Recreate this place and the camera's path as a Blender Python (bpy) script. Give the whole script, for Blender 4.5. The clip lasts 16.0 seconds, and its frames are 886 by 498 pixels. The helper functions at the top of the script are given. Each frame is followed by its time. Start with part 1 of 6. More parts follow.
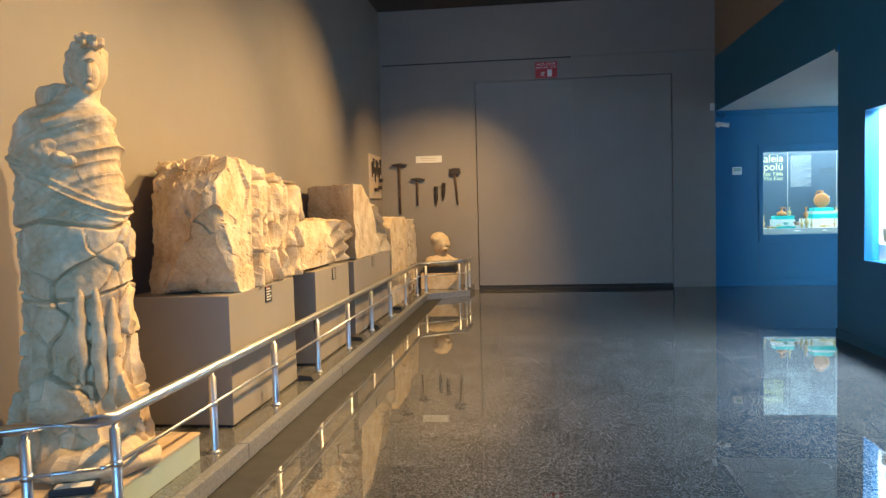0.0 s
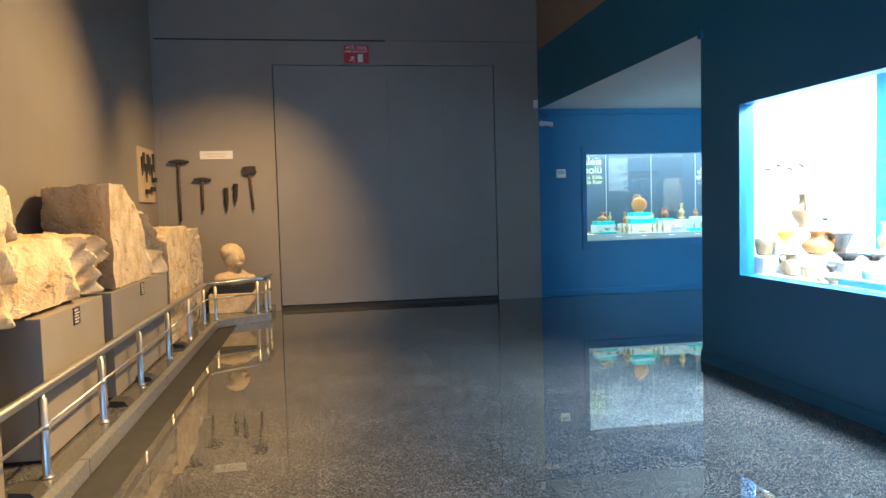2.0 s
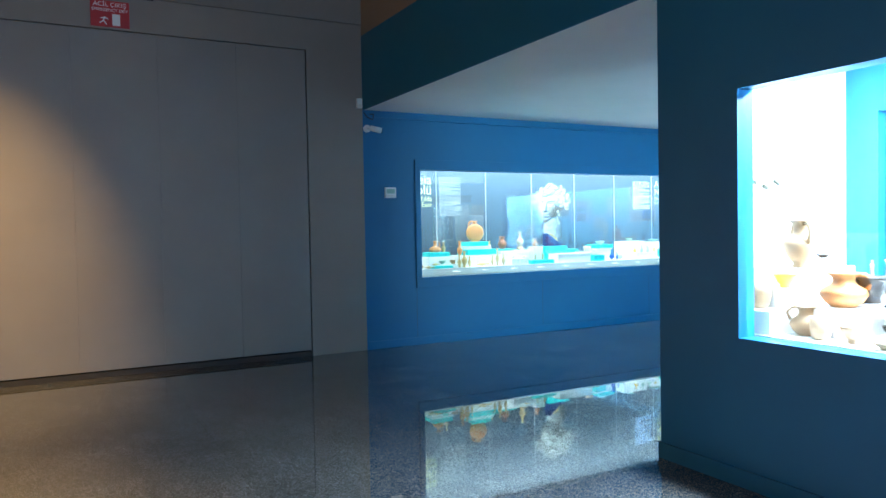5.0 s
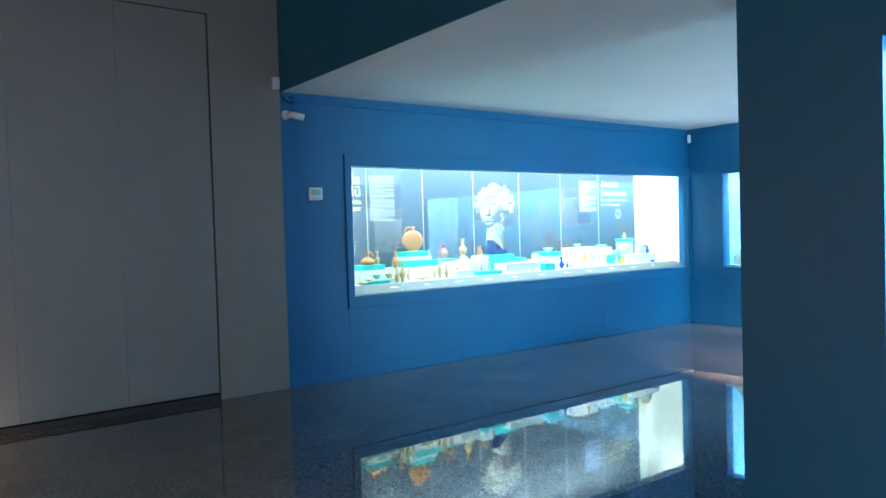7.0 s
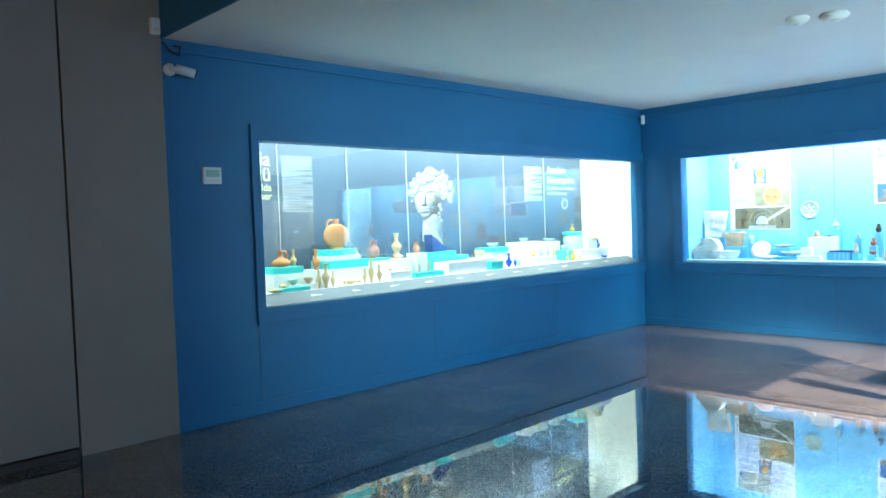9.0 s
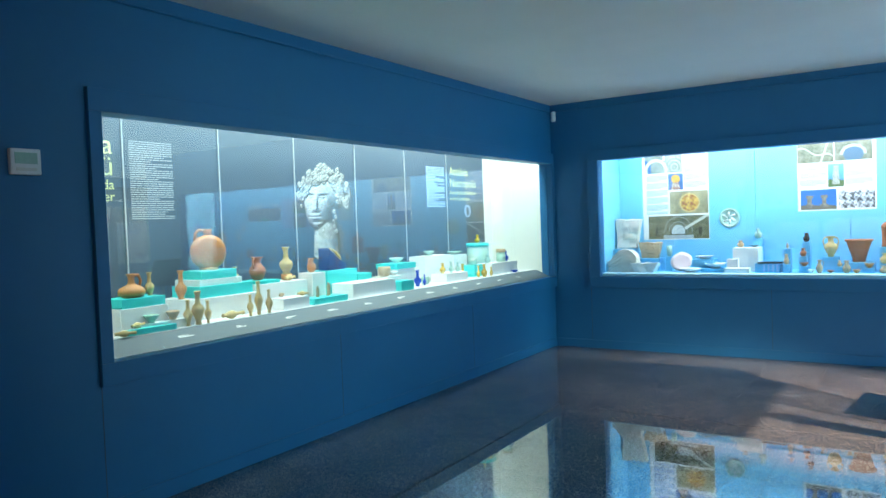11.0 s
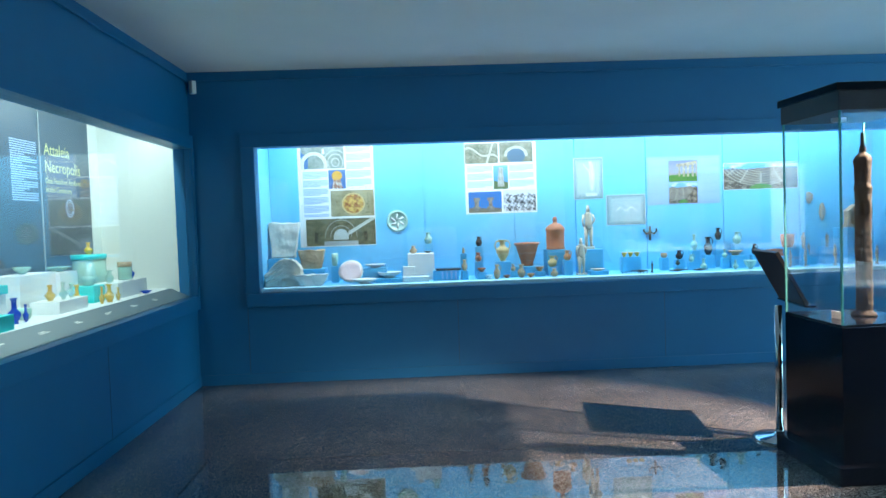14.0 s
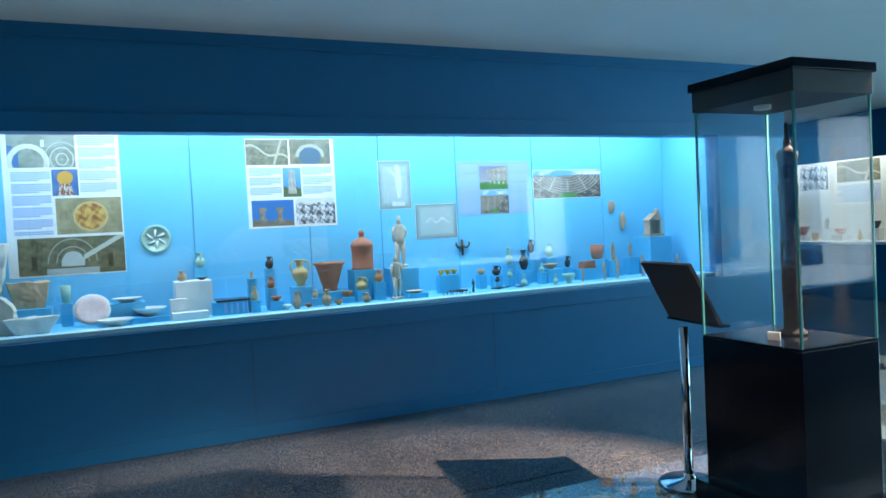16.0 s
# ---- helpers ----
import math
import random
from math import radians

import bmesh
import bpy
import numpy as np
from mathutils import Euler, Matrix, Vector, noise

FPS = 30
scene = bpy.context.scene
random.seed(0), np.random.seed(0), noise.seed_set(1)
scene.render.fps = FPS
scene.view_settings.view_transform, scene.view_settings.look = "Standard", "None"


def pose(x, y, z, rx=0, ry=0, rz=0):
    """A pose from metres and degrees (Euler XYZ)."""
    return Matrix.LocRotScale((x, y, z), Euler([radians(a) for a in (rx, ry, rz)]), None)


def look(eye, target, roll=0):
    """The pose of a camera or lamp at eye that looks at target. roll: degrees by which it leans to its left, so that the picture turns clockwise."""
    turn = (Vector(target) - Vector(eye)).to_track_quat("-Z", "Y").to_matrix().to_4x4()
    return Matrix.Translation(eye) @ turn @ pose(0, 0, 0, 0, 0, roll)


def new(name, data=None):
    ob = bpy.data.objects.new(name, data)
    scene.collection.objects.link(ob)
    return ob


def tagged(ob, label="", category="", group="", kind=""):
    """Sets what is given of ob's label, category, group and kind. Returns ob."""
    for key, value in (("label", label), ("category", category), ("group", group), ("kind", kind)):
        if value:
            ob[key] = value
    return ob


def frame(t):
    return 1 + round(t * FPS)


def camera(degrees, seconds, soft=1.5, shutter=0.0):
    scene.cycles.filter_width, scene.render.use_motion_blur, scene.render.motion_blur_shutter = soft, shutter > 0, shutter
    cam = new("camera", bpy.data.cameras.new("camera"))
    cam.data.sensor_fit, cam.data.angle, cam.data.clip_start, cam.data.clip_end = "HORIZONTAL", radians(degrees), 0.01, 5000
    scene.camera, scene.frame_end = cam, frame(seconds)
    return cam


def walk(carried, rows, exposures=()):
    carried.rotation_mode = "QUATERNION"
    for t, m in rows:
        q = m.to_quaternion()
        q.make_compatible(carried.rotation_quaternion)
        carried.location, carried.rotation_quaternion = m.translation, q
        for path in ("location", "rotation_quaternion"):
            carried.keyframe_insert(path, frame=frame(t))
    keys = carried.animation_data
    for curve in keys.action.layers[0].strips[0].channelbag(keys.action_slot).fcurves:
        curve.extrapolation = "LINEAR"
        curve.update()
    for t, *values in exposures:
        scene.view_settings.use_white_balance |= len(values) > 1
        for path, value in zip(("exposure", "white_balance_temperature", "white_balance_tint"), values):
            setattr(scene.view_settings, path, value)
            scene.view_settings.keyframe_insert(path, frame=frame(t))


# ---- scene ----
cam = camera(62.8, 16.0)
PATH = [
    (0, (-0.161, 0.146, 1.413), (-0.402, 2.129, 1.306), -1.5),
    (0.5, (-0.264, 0.558, 1.437), (-0.41, 2.55, 1.332), -1.7),
    (1, (-0.35, 0.979, 1.423), (-0.36, 2.976, 1.317), -1.9),
    (1.5, (-0.394, 1.417, 1.441), (-0.214, 3.406, 1.329), -1.7),
    (2, (-0.456, 1.875, 1.47), (-0.127, 3.845, 1.354), -1.6),
    (2.5, (-0.463, 2.333, 1.452), (-0.014, 4.279, 1.338), -1.6),
    (3, (-0.468, 2.773, 1.447), (0.104, 4.687, 1.342), -1.4),
    (3.5, (-0.463, 3.221, 1.471), (0.215, 5.1, 1.378), -1.1),
    (4, (-0.461, 3.672, 1.474), (0.316, 5.513, 1.4), -0.8),
    (6.5, (-0.232, 5.772, 1.539), (0.904, 7.417, 1.477), -1.8),
    (7, (-0.076, 6.126, 1.549), (1.11, 7.735, 1.493), -1.7),
    (7.5, (0.07, 6.492, 1.529), (1.312, 8.06, 1.477), -1.7),
    (8, (0.267, 6.813, 1.505), (1.548, 8.348, 1.447), -1.9),
    (8.5, (0.46, 7.161, 1.517), (1.784, 8.658, 1.447), -2.0),
    (11, (1.37, 9.135, 1.557), (3.045, 10.225, 1.487), -2.1),
    (11.5, (1.529, 9.43, 1.557), (3.259, 10.432, 1.496), -2.1),
    (12, (1.689, 9.737, 1.558), (3.481, 10.622, 1.494), -2.1),
    (12.5, (1.885, 10.036, 1.541), (3.76, 10.731, 1.472), -1.9),
    (13, (2.072, 10.288, 1.524), (4.019, 10.736, 1.45), -1.8),
    (13.5, (2.346, 10.54, 1.49), (4.336, 10.729, 1.416), -1.7),
    (14, (2.693, 10.766, 1.492), (4.691, 10.696, 1.413), -2.0),
    (14.5, (3.059, 10.972, 1.48), (5.032, 10.658, 1.403), -2.2),
    (15, (3.421, 11.134, 1.477), (5.351, 10.614, 1.4), -2.5),
    (15.5, (3.806, 11.194, 1.485), (5.682, 10.504, 1.415), -2.8),
    (16, (4.188, 11.252, 1.484), (6.013, 10.436, 1.422), -2.9),
]
EXPOSURES = [(0.0, 0.1, 5850, 8), (4.0, 0.22, 5850, 8), (6.5, 0.45, 6000, 8), (8.5, 0.35, 6350, 8), (11.0, -0.6, 6500, 7), (12.5, -0.82, 6400, 6), (14.0, -1.0, 6100, 4), (16.0, -1.33, 5850, 3)]
walk(cam, [(t, look(eye, target, roll)) for t, eye, target, roll in PATH], EXPOSURES)

# ---- world and light ----
world = bpy.data.worlds.new("world")
world.use_nodes = True
world.node_tree.nodes["Background"].inputs[0].default_value = (0.10, 0.14, 0.2, 1)
world.node_tree.nodes["Background"].inputs[1].default_value = 0.05
scene.world = world


def lamp(name, kind, m, energy, color, **kw):
    data = bpy.data.lights.new(name, kind)
    data.energy, data.color = energy, color
    if kind == "AREA":
        data.shape = "RECTANGLE"
        data.size, data.size_y = kw["size"]
    if kind == "SPOT":
        data.spot_size, data.spot_blend = radians(kw["cone"]), kw.get("blend", 0.5)
        data.shadow_soft_size = kw.get("soft", 0.05)
    ob = new(name, data)
    ob.matrix_world = m
    return ob


WARM = (1.0, 0.60, 0.22)
COOL = (0.80, 0.93, 1.0)
HALL_SPOTS = [((0.9, 4.2, 4.55), (-2.35, 3.3, 0.85), 1050, 72), ((1.2, 7.0, 4.55), (-2.15, 5.05, 0.8), 1650, 70),
              ((1.0, 9.7, 4.55), (-2.15, 8.0, 1.1), 1600, 78), ((-0.2, 9.9, 4.55), (-2.0, 12.4, 0.55), 1150, 66)]
for eye, target, watts, cone in HALL_SPOTS:
    lamp("hall_spot", "SPOT", look(eye, target), watts, WARM, cone=cone, blend=1.0, soft=0.03)

GALLERY_SPOT = ((6.45, 7.1, 2.86), (7.55, 9.5, 0.0))
lamp("gallery_spot", "SPOT", look(*GALLERY_SPOT), 4300, (1.0, 0.70, 0.54), cone=47, blend=0.5, soft=0.02)
# second, unseen spot added to lift the floor in the showcase lid's shadow
lamp("gallery_spot", "SPOT", look((5.0, 8.9, 2.86), (7.9, 10.9, 0.0)), 800, (1.0, 0.74, 0.60), cone=42, blend=1.0, soft=0.04)
# strip lights inside the built-in cases
lamp("case_light", "AREA", pose(6.6, 13.06, 2.62, 12, 0, 0), 235, (0.80, 1.0, 0.94), size=(5.6, 0.14))
lamp("case_light", "AREA", pose(9.88, 9.0, 2.62, 0, -8, 0), 245, (0.82, 0.96, 1.0), size=(0.14, 6.2))
lamp("case_light", "AREA", pose(3.7, 6.0, 2.62), 560, (0.78, 0.93, 1.0), size=(0.5, 2.6))
lamp("case_light", "AREA", pose(13.1, 0.0, 2.62), 90, (1.0, 0.97, 0.84), size=(3.0, 0.3))
# added cool fill: unseen area lamps behind the visitor, before the closed south walls
lamp("cool_fill", "AREA", pose(0.1, -4.9, 1.7, 78, 0, 0), 440, (0.26, 0.60, 1.0), size=(5.2, 3.2))
lamp("cool_fill", "AREA", pose(6.2, 0.62, 1.5, 90, 0, -8), 600, (0.46, 0.88, 1.0), size=(2.8, 2.4))


# ---- materials ----
def material(name):
    mat = bpy.data.materials.new(name)
    mat.use_nodes = True
    nt = mat.node_tree
    return mat, nt, nt.nodes["Principled BSDF"]


def node(nt, kind, **values):
    n = nt.nodes.new(kind)
    for key, value in values.items():
        n.inputs[key].default_value = value
    return n


def surface(name, a, b, rough=0.5, scale=6.0, fine=60.0, bump=0.1, metal=0.0, spread=0.5, spec=0.5, coat=0.0, vary=0.0, depth=0.003):
    """Two colours mixed by coarse and fine noise in object space, with roughness variation and bump."""
    mat, nt, bsdf = material(name)
    link = nt.links.new
    tex = nt.nodes.new("ShaderNodeTexCoord")
    coarse = node(nt, "ShaderNodeTexNoise", Scale=scale, Detail=6.0, Roughness=0.6)
    grain = node(nt, "ShaderNodeTexNoise", Scale=fine, Detail=4.0, Roughness=0.6)
    for n in (coarse, grain):
        link(tex.outputs["Object"], n.inputs["Vector"])
    add = nt.nodes.new("ShaderNodeMath")
    add.operation = "MULTIPLY_ADD"
    link(grain.outputs[0], add.inputs[0])
    add.inputs[1].default_value = 0.4
    link(coarse.outputs[0], add.inputs[2])
    ramp = nt.nodes.new("ShaderNodeValToRGB")
    ramp.color_ramp.elements[0].position, ramp.color_ramp.elements[1].position = 0.7 - spread / 2, 0.7 + spread / 2
    ramp.color_ramp.elements[0].color, ramp.color_ramp.elements[1].color = (*a, 1), (*b, 1)
    link(add.outputs[0], ramp.inputs[0])
    colour = ramp.outputs[0]
    if vary:
        info = nt.nodes.new("ShaderNodeObjectInfo")
        hsv = nt.nodes.new("ShaderNodeHueSaturation")
        mr = node(nt, "ShaderNodeMapRange", **{"To Min": 1 - vary, "To Max": 1 + vary})
        link(info.outputs["Random"], mr.inputs["Value"])
        link(mr.outputs[0], hsv.inputs["Value"])
        link(colour, hsv.inputs["Color"])
        colour = hsv.outputs[0]
    link(colour, bsdf.inputs["Base Color"])
    rr = node(nt, "ShaderNodeMapRange", **{"To Min": max(0.02, rough - 0.08), "To Max": min(1, rough + 0.08)})
    link(grain.outputs[0], rr.inputs["Value"])
    link(rr.outputs[0], bsdf.inputs["Roughness"])
    if bump:
        bm_ = node(nt, "ShaderNodeBump", Strength=bump, Distance=depth)
        link(add.outputs[0], bm_.inputs["Height"])
        link(bm_.outputs[0], bsdf.inputs["Normal"])
    bsdf.inputs["Metallic"].default_value = metal
    bsdf.inputs["Specular IOR Level"].default_value = spec
    bsdf.inputs["Coat Weight"].default_value = coat
    return mat


def glass_pane(name, tint=(1, 1, 1), ior=1.5):
    mat, nt, bsdf = material(name)
    nt.nodes.remove(bsdf)
    link = nt.links.new
    out = nt.nodes["Material Output"]
    clear = node(nt, "ShaderNodeBsdfTransparent", Color=(*tint, 1))
    gloss = node(nt, "ShaderNodeBsdfGlossy", Roughness=0.0)
    facing = node(nt, "ShaderNodeLayerWeight", Blend=0.5)
    power = nt.nodes.new("ShaderNodeMath")
    power.operation = "POWER"
    power.inputs[1].default_value = 5.0
    link(facing.outputs["Facing"], power.inputs[0])
    base = node(nt, "ShaderNodeMapRange", **{"To Min": 0.075, "To Max": 1.0})
    link(power.outputs[0], base.inputs["Value"])
    mix = nt.nodes.new("ShaderNodeMixShader")
    link(base.outputs[0], mix.inputs[0])
    link(clear.outputs[0], mix.inputs[1])
    link(gloss.outputs[0], mix.inputs[2])
    link(mix.outputs[0], out.inputs["Surface"])
    return mat


def granite():
    """Polished dark granite with light flecks."""
    mat, nt, bsdf = material("polished granite")
    link = nt.links.new
    tex = nt.nodes.new("ShaderNodeTexCoord")
    cells = node(nt, "ShaderNodeTexVoronoi", Scale=190.0, Randomness=1.0)
    small = node(nt, "ShaderNodeTexNoise", Scale=140.0, Detail=5.0, Roughness=0.75)
    large = node(nt, "ShaderNodeTexNoise", Scale=1.3, Detail=5.0, Roughness=0.6)
    info = nt.nodes.new("ShaderNodeObjectInfo")
    shift = nt.nodes.new("ShaderNodeVectorMath")
    shift.operation = "MULTIPLY_ADD"
    link(info.outputs["Random"], shift.inputs[0])
    shift.inputs[1].default_value = (31.0, 17.0, 0.0)
    link(tex.outputs["Object"], shift.inputs[2])
    for n in (cells, small, large):
        link(shift.outputs[0], n.inputs["Vector"])
    sep = nt.nodes.new("ShaderNodeSeparateColor")
    link(cells.outputs["Color"], sep.inputs[0])
    mixv = nt.nodes.new("ShaderNodeMath")
    mixv.operation = "MULTIPLY"
    link(sep.outputs[0], mixv.inputs[0])
    link(small.outputs[0], mixv.inputs[1])
    ramp = nt.nodes.new("ShaderNodeValToRGB")
    e = ramp.color_ramp.elements
    e[0].position, e[0].color = 0.08, (0.048, 0.048, 0.049, 1)
    e[1].position, e[1].color = 0.66, (0.40, 0.40, 0.40, 1)
    m1 = e.new(0.32)
    m1.color = (0.105, 0.104, 0.104, 1)
    link(mixv.outputs[0], ramp.inputs[0])
    hsv = nt.nodes.new("ShaderNodeHueSaturation")
    mr = node(nt, "ShaderNodeMapRange", **{"From Min": 0.3, "From Max": 0.7, "To Min": 0.75, "To Max": 1.25})
    link(large.outputs[0], mr.inputs["Value"])
    link(mr.outputs[0], hsv.inputs["Value"])
    link(ramp.outputs[0], hsv.inputs["Color"])
    link(hsv.outputs[0], bsdf.inputs["Base Color"])
    rr = node(nt, "ShaderNodeMapRange", **{"From Min": 0.3, "From Max": 0.7, "To Min": 0.003, "To Max": 0.016})
    link(large.outputs[0], rr.inputs["Value"])
    link(rr.outputs[0], bsdf.inputs["Roughness"])
    bsdf.inputs["IOR"].default_value = 2.3
    return mat


M = {}
M["grey"] = surface("taupe wall paint", (0.235, 0.205, 0.175), (0.275, 0.24, 0.205), 0.6, 1.2, 220, 0.12)
M["greydoor"] = surface("taupe door paint", (0.225, 0.2, 0.175), (0.265, 0.235, 0.205), 0.5, 1.0, 160, 0.08)
M["greydark"] = surface("dark grey ceiling paint", (0.035, 0.032, 0.031), (0.048, 0.044, 0.042), 0.8, 1.5, 120, 0.1)
M["blue"] = surface("blue wall paint", (0.009, 0.122, 0.285), (0.012, 0.145, 0.322), 0.45, 1.3, 180, 0.10)
M["ceil"] = surface("white ceiling paint", (0.74, 0.76, 0.76), (0.80, 0.81, 0.81), 0.7, 1.4, 140, 0.08)
M["granite"] = granite()
M["curb"] = surface("honed granite kerb", (0.10, 0.105, 0.115), (0.32, 0.33, 0.35), 0.3, 40, 190, 0.1, spread=0.6)
M["marble"] = surface("weathered marble", (0.44, 0.27, 0.11), (0.84, 0.72, 0.50), 0.7, 5.0, 34, 1.0, spread=0.6, depth=0.010)
M["marbledark"] = surface("grey weathered marble", (0.40, 0.31, 0.21), (0.68, 0.58, 0.43), 0.7, 7.0, 60, 0.9, spread=0.7, depth=0.008)
M["ped"] = surface("taupe pedestal paint", (0.25, 0.225, 0.195), (0.29, 0.26, 0.225), 0.55, 2.0, 150, 0.06)
M["steel"] = surface("brushed stainless steel", (0.60, 0.60, 0.61), (0.74, 0.74, 0.75), 0.36, 10, 300, 0.04, metal=1.0)
M["iron"] = surface("dark forged iron", (0.018, 0.016, 0.015), (0.06, 0.045, 0.035), 0.6, 14, 90, 0.5, metal=0.4)
M["oldwood"] = surface("dark worn wood", (0.05, 0.028, 0.016), (0.13, 0.075, 0.04), 0.6, 16, 60, 0.4)
M["black"] = surface("satin black lacquer", (0.004, 0.005, 0.008), (0.007, 0.008, 0.012), 0.14, 3, 120, 0.01, spec=0.3)
M["blackmatt"] = surface("matt black sheet", (0.010, 0.010, 0.012), (0.016, 0.016, 0.019), 0.5, 3, 120, 0.05)
M["white"] = surface("white lacquer", (0.76, 0.77, 0.77), (0.83, 0.83, 0.82), 0.4, 4, 120, 0.03)
M["cream"] = surface("cream interior paint", (0.72, 0.73, 0.68), (0.78, 0.78, 0.73), 0.6, 3, 120, 0.05)
M["slate"] = surface("slate blue grey panel", (0.050, 0.075, 0.105), (0.060, 0.088, 0.122), 0.45, 2, 160, 0.04)
M["sky"] = surface("light blue panel", (0.19, 0.55, 0.82), (0.21, 0.58, 0.85), 0.5, 2, 160, 0.03)
M["aqua"] = surface("turquoise display block", (0.05, 0.62, 0.60), (0.06, 0.68, 0.65), 0.4, 4, 120, 0.03)
M["bluebox"] = surface("blue display block", (0.11, 0.42, 0.68), (0.13, 0.46, 0.72), 0.45, 4, 120, 0.03)
M["glass"] = glass_pane("clear glass", (0.985, 0.995, 0.995))
M["red"] = surface("red sign plastic", (0.42, 0.020, 0.022), (0.48, 0.028, 0.028), 0.4, 4, 80, 0.02)
M["paper"] = surface("off-white card", (0.68, 0.66, 0.6), (0.75, 0.73, 0.68), 0.7, 8, 120, 0.05)
M["ink"] = surface("dark print", (0.03, 0.03, 0.03), (0.04, 0.04, 0.04), 0.6, 8, 80, 0.0)
M["whiteprint"] = surface("white print", (0.8, 0.8, 0.78), (0.85, 0.85, 0.82), 0.6, 8, 80, 0.0)
M["yellowprint"] = surface("pale yellow print", (0.52, 0.52, 0.24), (0.58, 0.58, 0.28), 0.6, 8, 80, 0.0)

M["orange"] = surface("orange terracotta", (0.50, 0.185, 0.055), (0.62, 0.27, 0.09), 0.55, 9, 70, 0.25, vary=0.08)
M["redclay"] = surface("red terracotta", (0.36, 0.115, 0.055), (0.46, 0.17, 0.085), 0.55, 9, 70, 0.25, vary=0.1)
M["buff"] = surface("pale buff clay", (0.56, 0.37, 0.14), (0.74, 0.56, 0.28), 0.6, 12, 70, 0.3, vary=0.1)
M["clay"] = surface("light brown fired clay", (0.40, 0.26, 0.15), (0.55, 0.40, 0.25), 0.6, 12, 70, 0.3, vary=0.15)
M["glaze"] = surface("black glazed pottery", (0.012, 0.012, 0.014), (0.05, 0.035, 0.028), 0.25, 8, 60, 0.1)
M["blueglass"] = surface("cobalt blue glass", (0.010, 0.04, 0.38), (0.02, 0.07, 0.5), 0.15, 6, 60, 0.02)
M["amber"] = surface("amber yellow glass", (0.62, 0.36, 0.03), (0.72, 0.46, 0.06), 0.2, 6, 60, 0.05)
M["greenglass"] = surface("pale green glass", (0.30, 0.48, 0.40), (0.42, 0.60, 0.52), 0.2, 6, 60, 0.05)
M["bronze"] = surface("green-brown bronze", (0.035, 0.045, 0.035), (0.11, 0.10, 0.07), 0.5, 14, 80, 0.3, metal=0.6)
M["gold"] = surface("old gold", (0.55, 0.36, 0.10), (0.72, 0.52, 0.2), 0.35, 20, 80, 0.4, metal=0.7)
M["ivory"] = surface("pale stone figurine", (0.52, 0.43, 0.32), (0.68, 0.60, 0.48), 0.6, 14, 80, 0.3)
M["china"] = surface("glazed white ware", (0.66, 0.68, 0.66), (0.78, 0.78, 0.75), 0.25, 10, 60, 0.05)
M["lavender"] = surface("pale blue poster", (0.30, 0.42, 0.72), (0.33, 0.46, 0.76), 0.6, 3, 100, 0.0)
M["textgrey"] = surface("printed text tone", (0.36, 0.48, 0.72), (0.40, 0.52, 0.76), 0.6, 40, 200, 0.0)
M["acrylic"] = glass_pane("acrylic", (0.9, 0.96, 0.96))
M["paintgreen"] = surface("pale green painted board", (0.33, 0.42, 0.36), (0.40, 0.48, 0.42), 0.5, 4, 120, 0.06)
M["buffboard"] = surface("buff painted board", (0.50, 0.38, 0.25), (0.56, 0.44, 0.30), 0.55, 6, 120, 0.08)
M["edgeglass"] = surface("green glass edge", (0.10, 0.34, 0.30), (0.14, 0.42, 0.37), 0.1, 6, 60, 0.0)
M["carvedwood"] = surface("old cracked brown wood", (0.022, 0.017, 0.013), (0.085, 0.065, 0.046), 0.75, 9, 45, 0.6, spread=0.8)
M["bluecloth"] = surface("dark blue velvet", (0.008, 0.018, 0.10), (0.014, 0.03, 0.15), 0.8, 10, 150, 0.1)
M["casestone"] = surface("pale grey limestone", (0.50, 0.47, 0.40), (0.70, 0.67, 0.59), 0.75, 9.0, 50, 0.8, spread=0.6, depth=0.006)
M["tanclay"] = surface("tan fired clay", (0.20, 0.12, 0.06), (0.30, 0.20, 0.11), 0.6, 12, 70, 0.3, vary=0.15)
M["pinkrim"] = surface("faded pink glaze", (0.60, 0.42, 0.42), (0.70, 0.56, 0.54), 0.3, 40, 120, 0.0)
M["chrome"] = surface("polished chrome", (0.62, 0.63, 0.65), (0.70, 0.71, 0.72), 0.1, 10, 200, 0.0, metal=1.0)
M["ledge"] = surface("pale cyan lacquer", (0.52, 0.76, 0.84), (0.58, 0.80, 0.88), 0.35, 3, 120, 0.02)
M["alu"] = surface("dull aluminium", (0.36, 0.38, 0.40), (0.44, 0.46, 0.48), 0.4, 10, 90, 0.0)
M["grout"] = surface("dark grout", (0.03, 0.03, 0.032), (0.05, 0.05, 0.052), 0.8, 8, 90, 0.1)
M["railgrey"] = surface("dark grey label rail", (0.095, 0.125, 0.145), (0.115, 0.145, 0.165), 0.5, 6, 120, 0.03)


# ---- mesh helpers ----
def add_box(bm, x0, x1, y0, y1, z0, z1, bevel=0.0):
    r = bmesh.ops.create_cube(bm, size=1.0, matrix=Matrix.LocRotScale(((x0 + x1) / 2, (y0 + y1) / 2, (z0 + z1) / 2), None, (abs(x1 - x0), abs(y1 - y0), abs(z1 - z0))))
    if bevel:
        edges = {e for v in r["verts"] for e in v.link_edges}
        bmesh.ops.bevel(bm, geom=list(edges), offset=bevel, segments=2, affect="EDGES", profile=0.6)
    return r["verts"]


def box_bm(x0, x1, y0, y1, z0, z1, bevel=0.0):
    bm = bmesh.new()
    add_box(bm, x0, x1, y0, y1, z0, z1, bevel)
    return bm


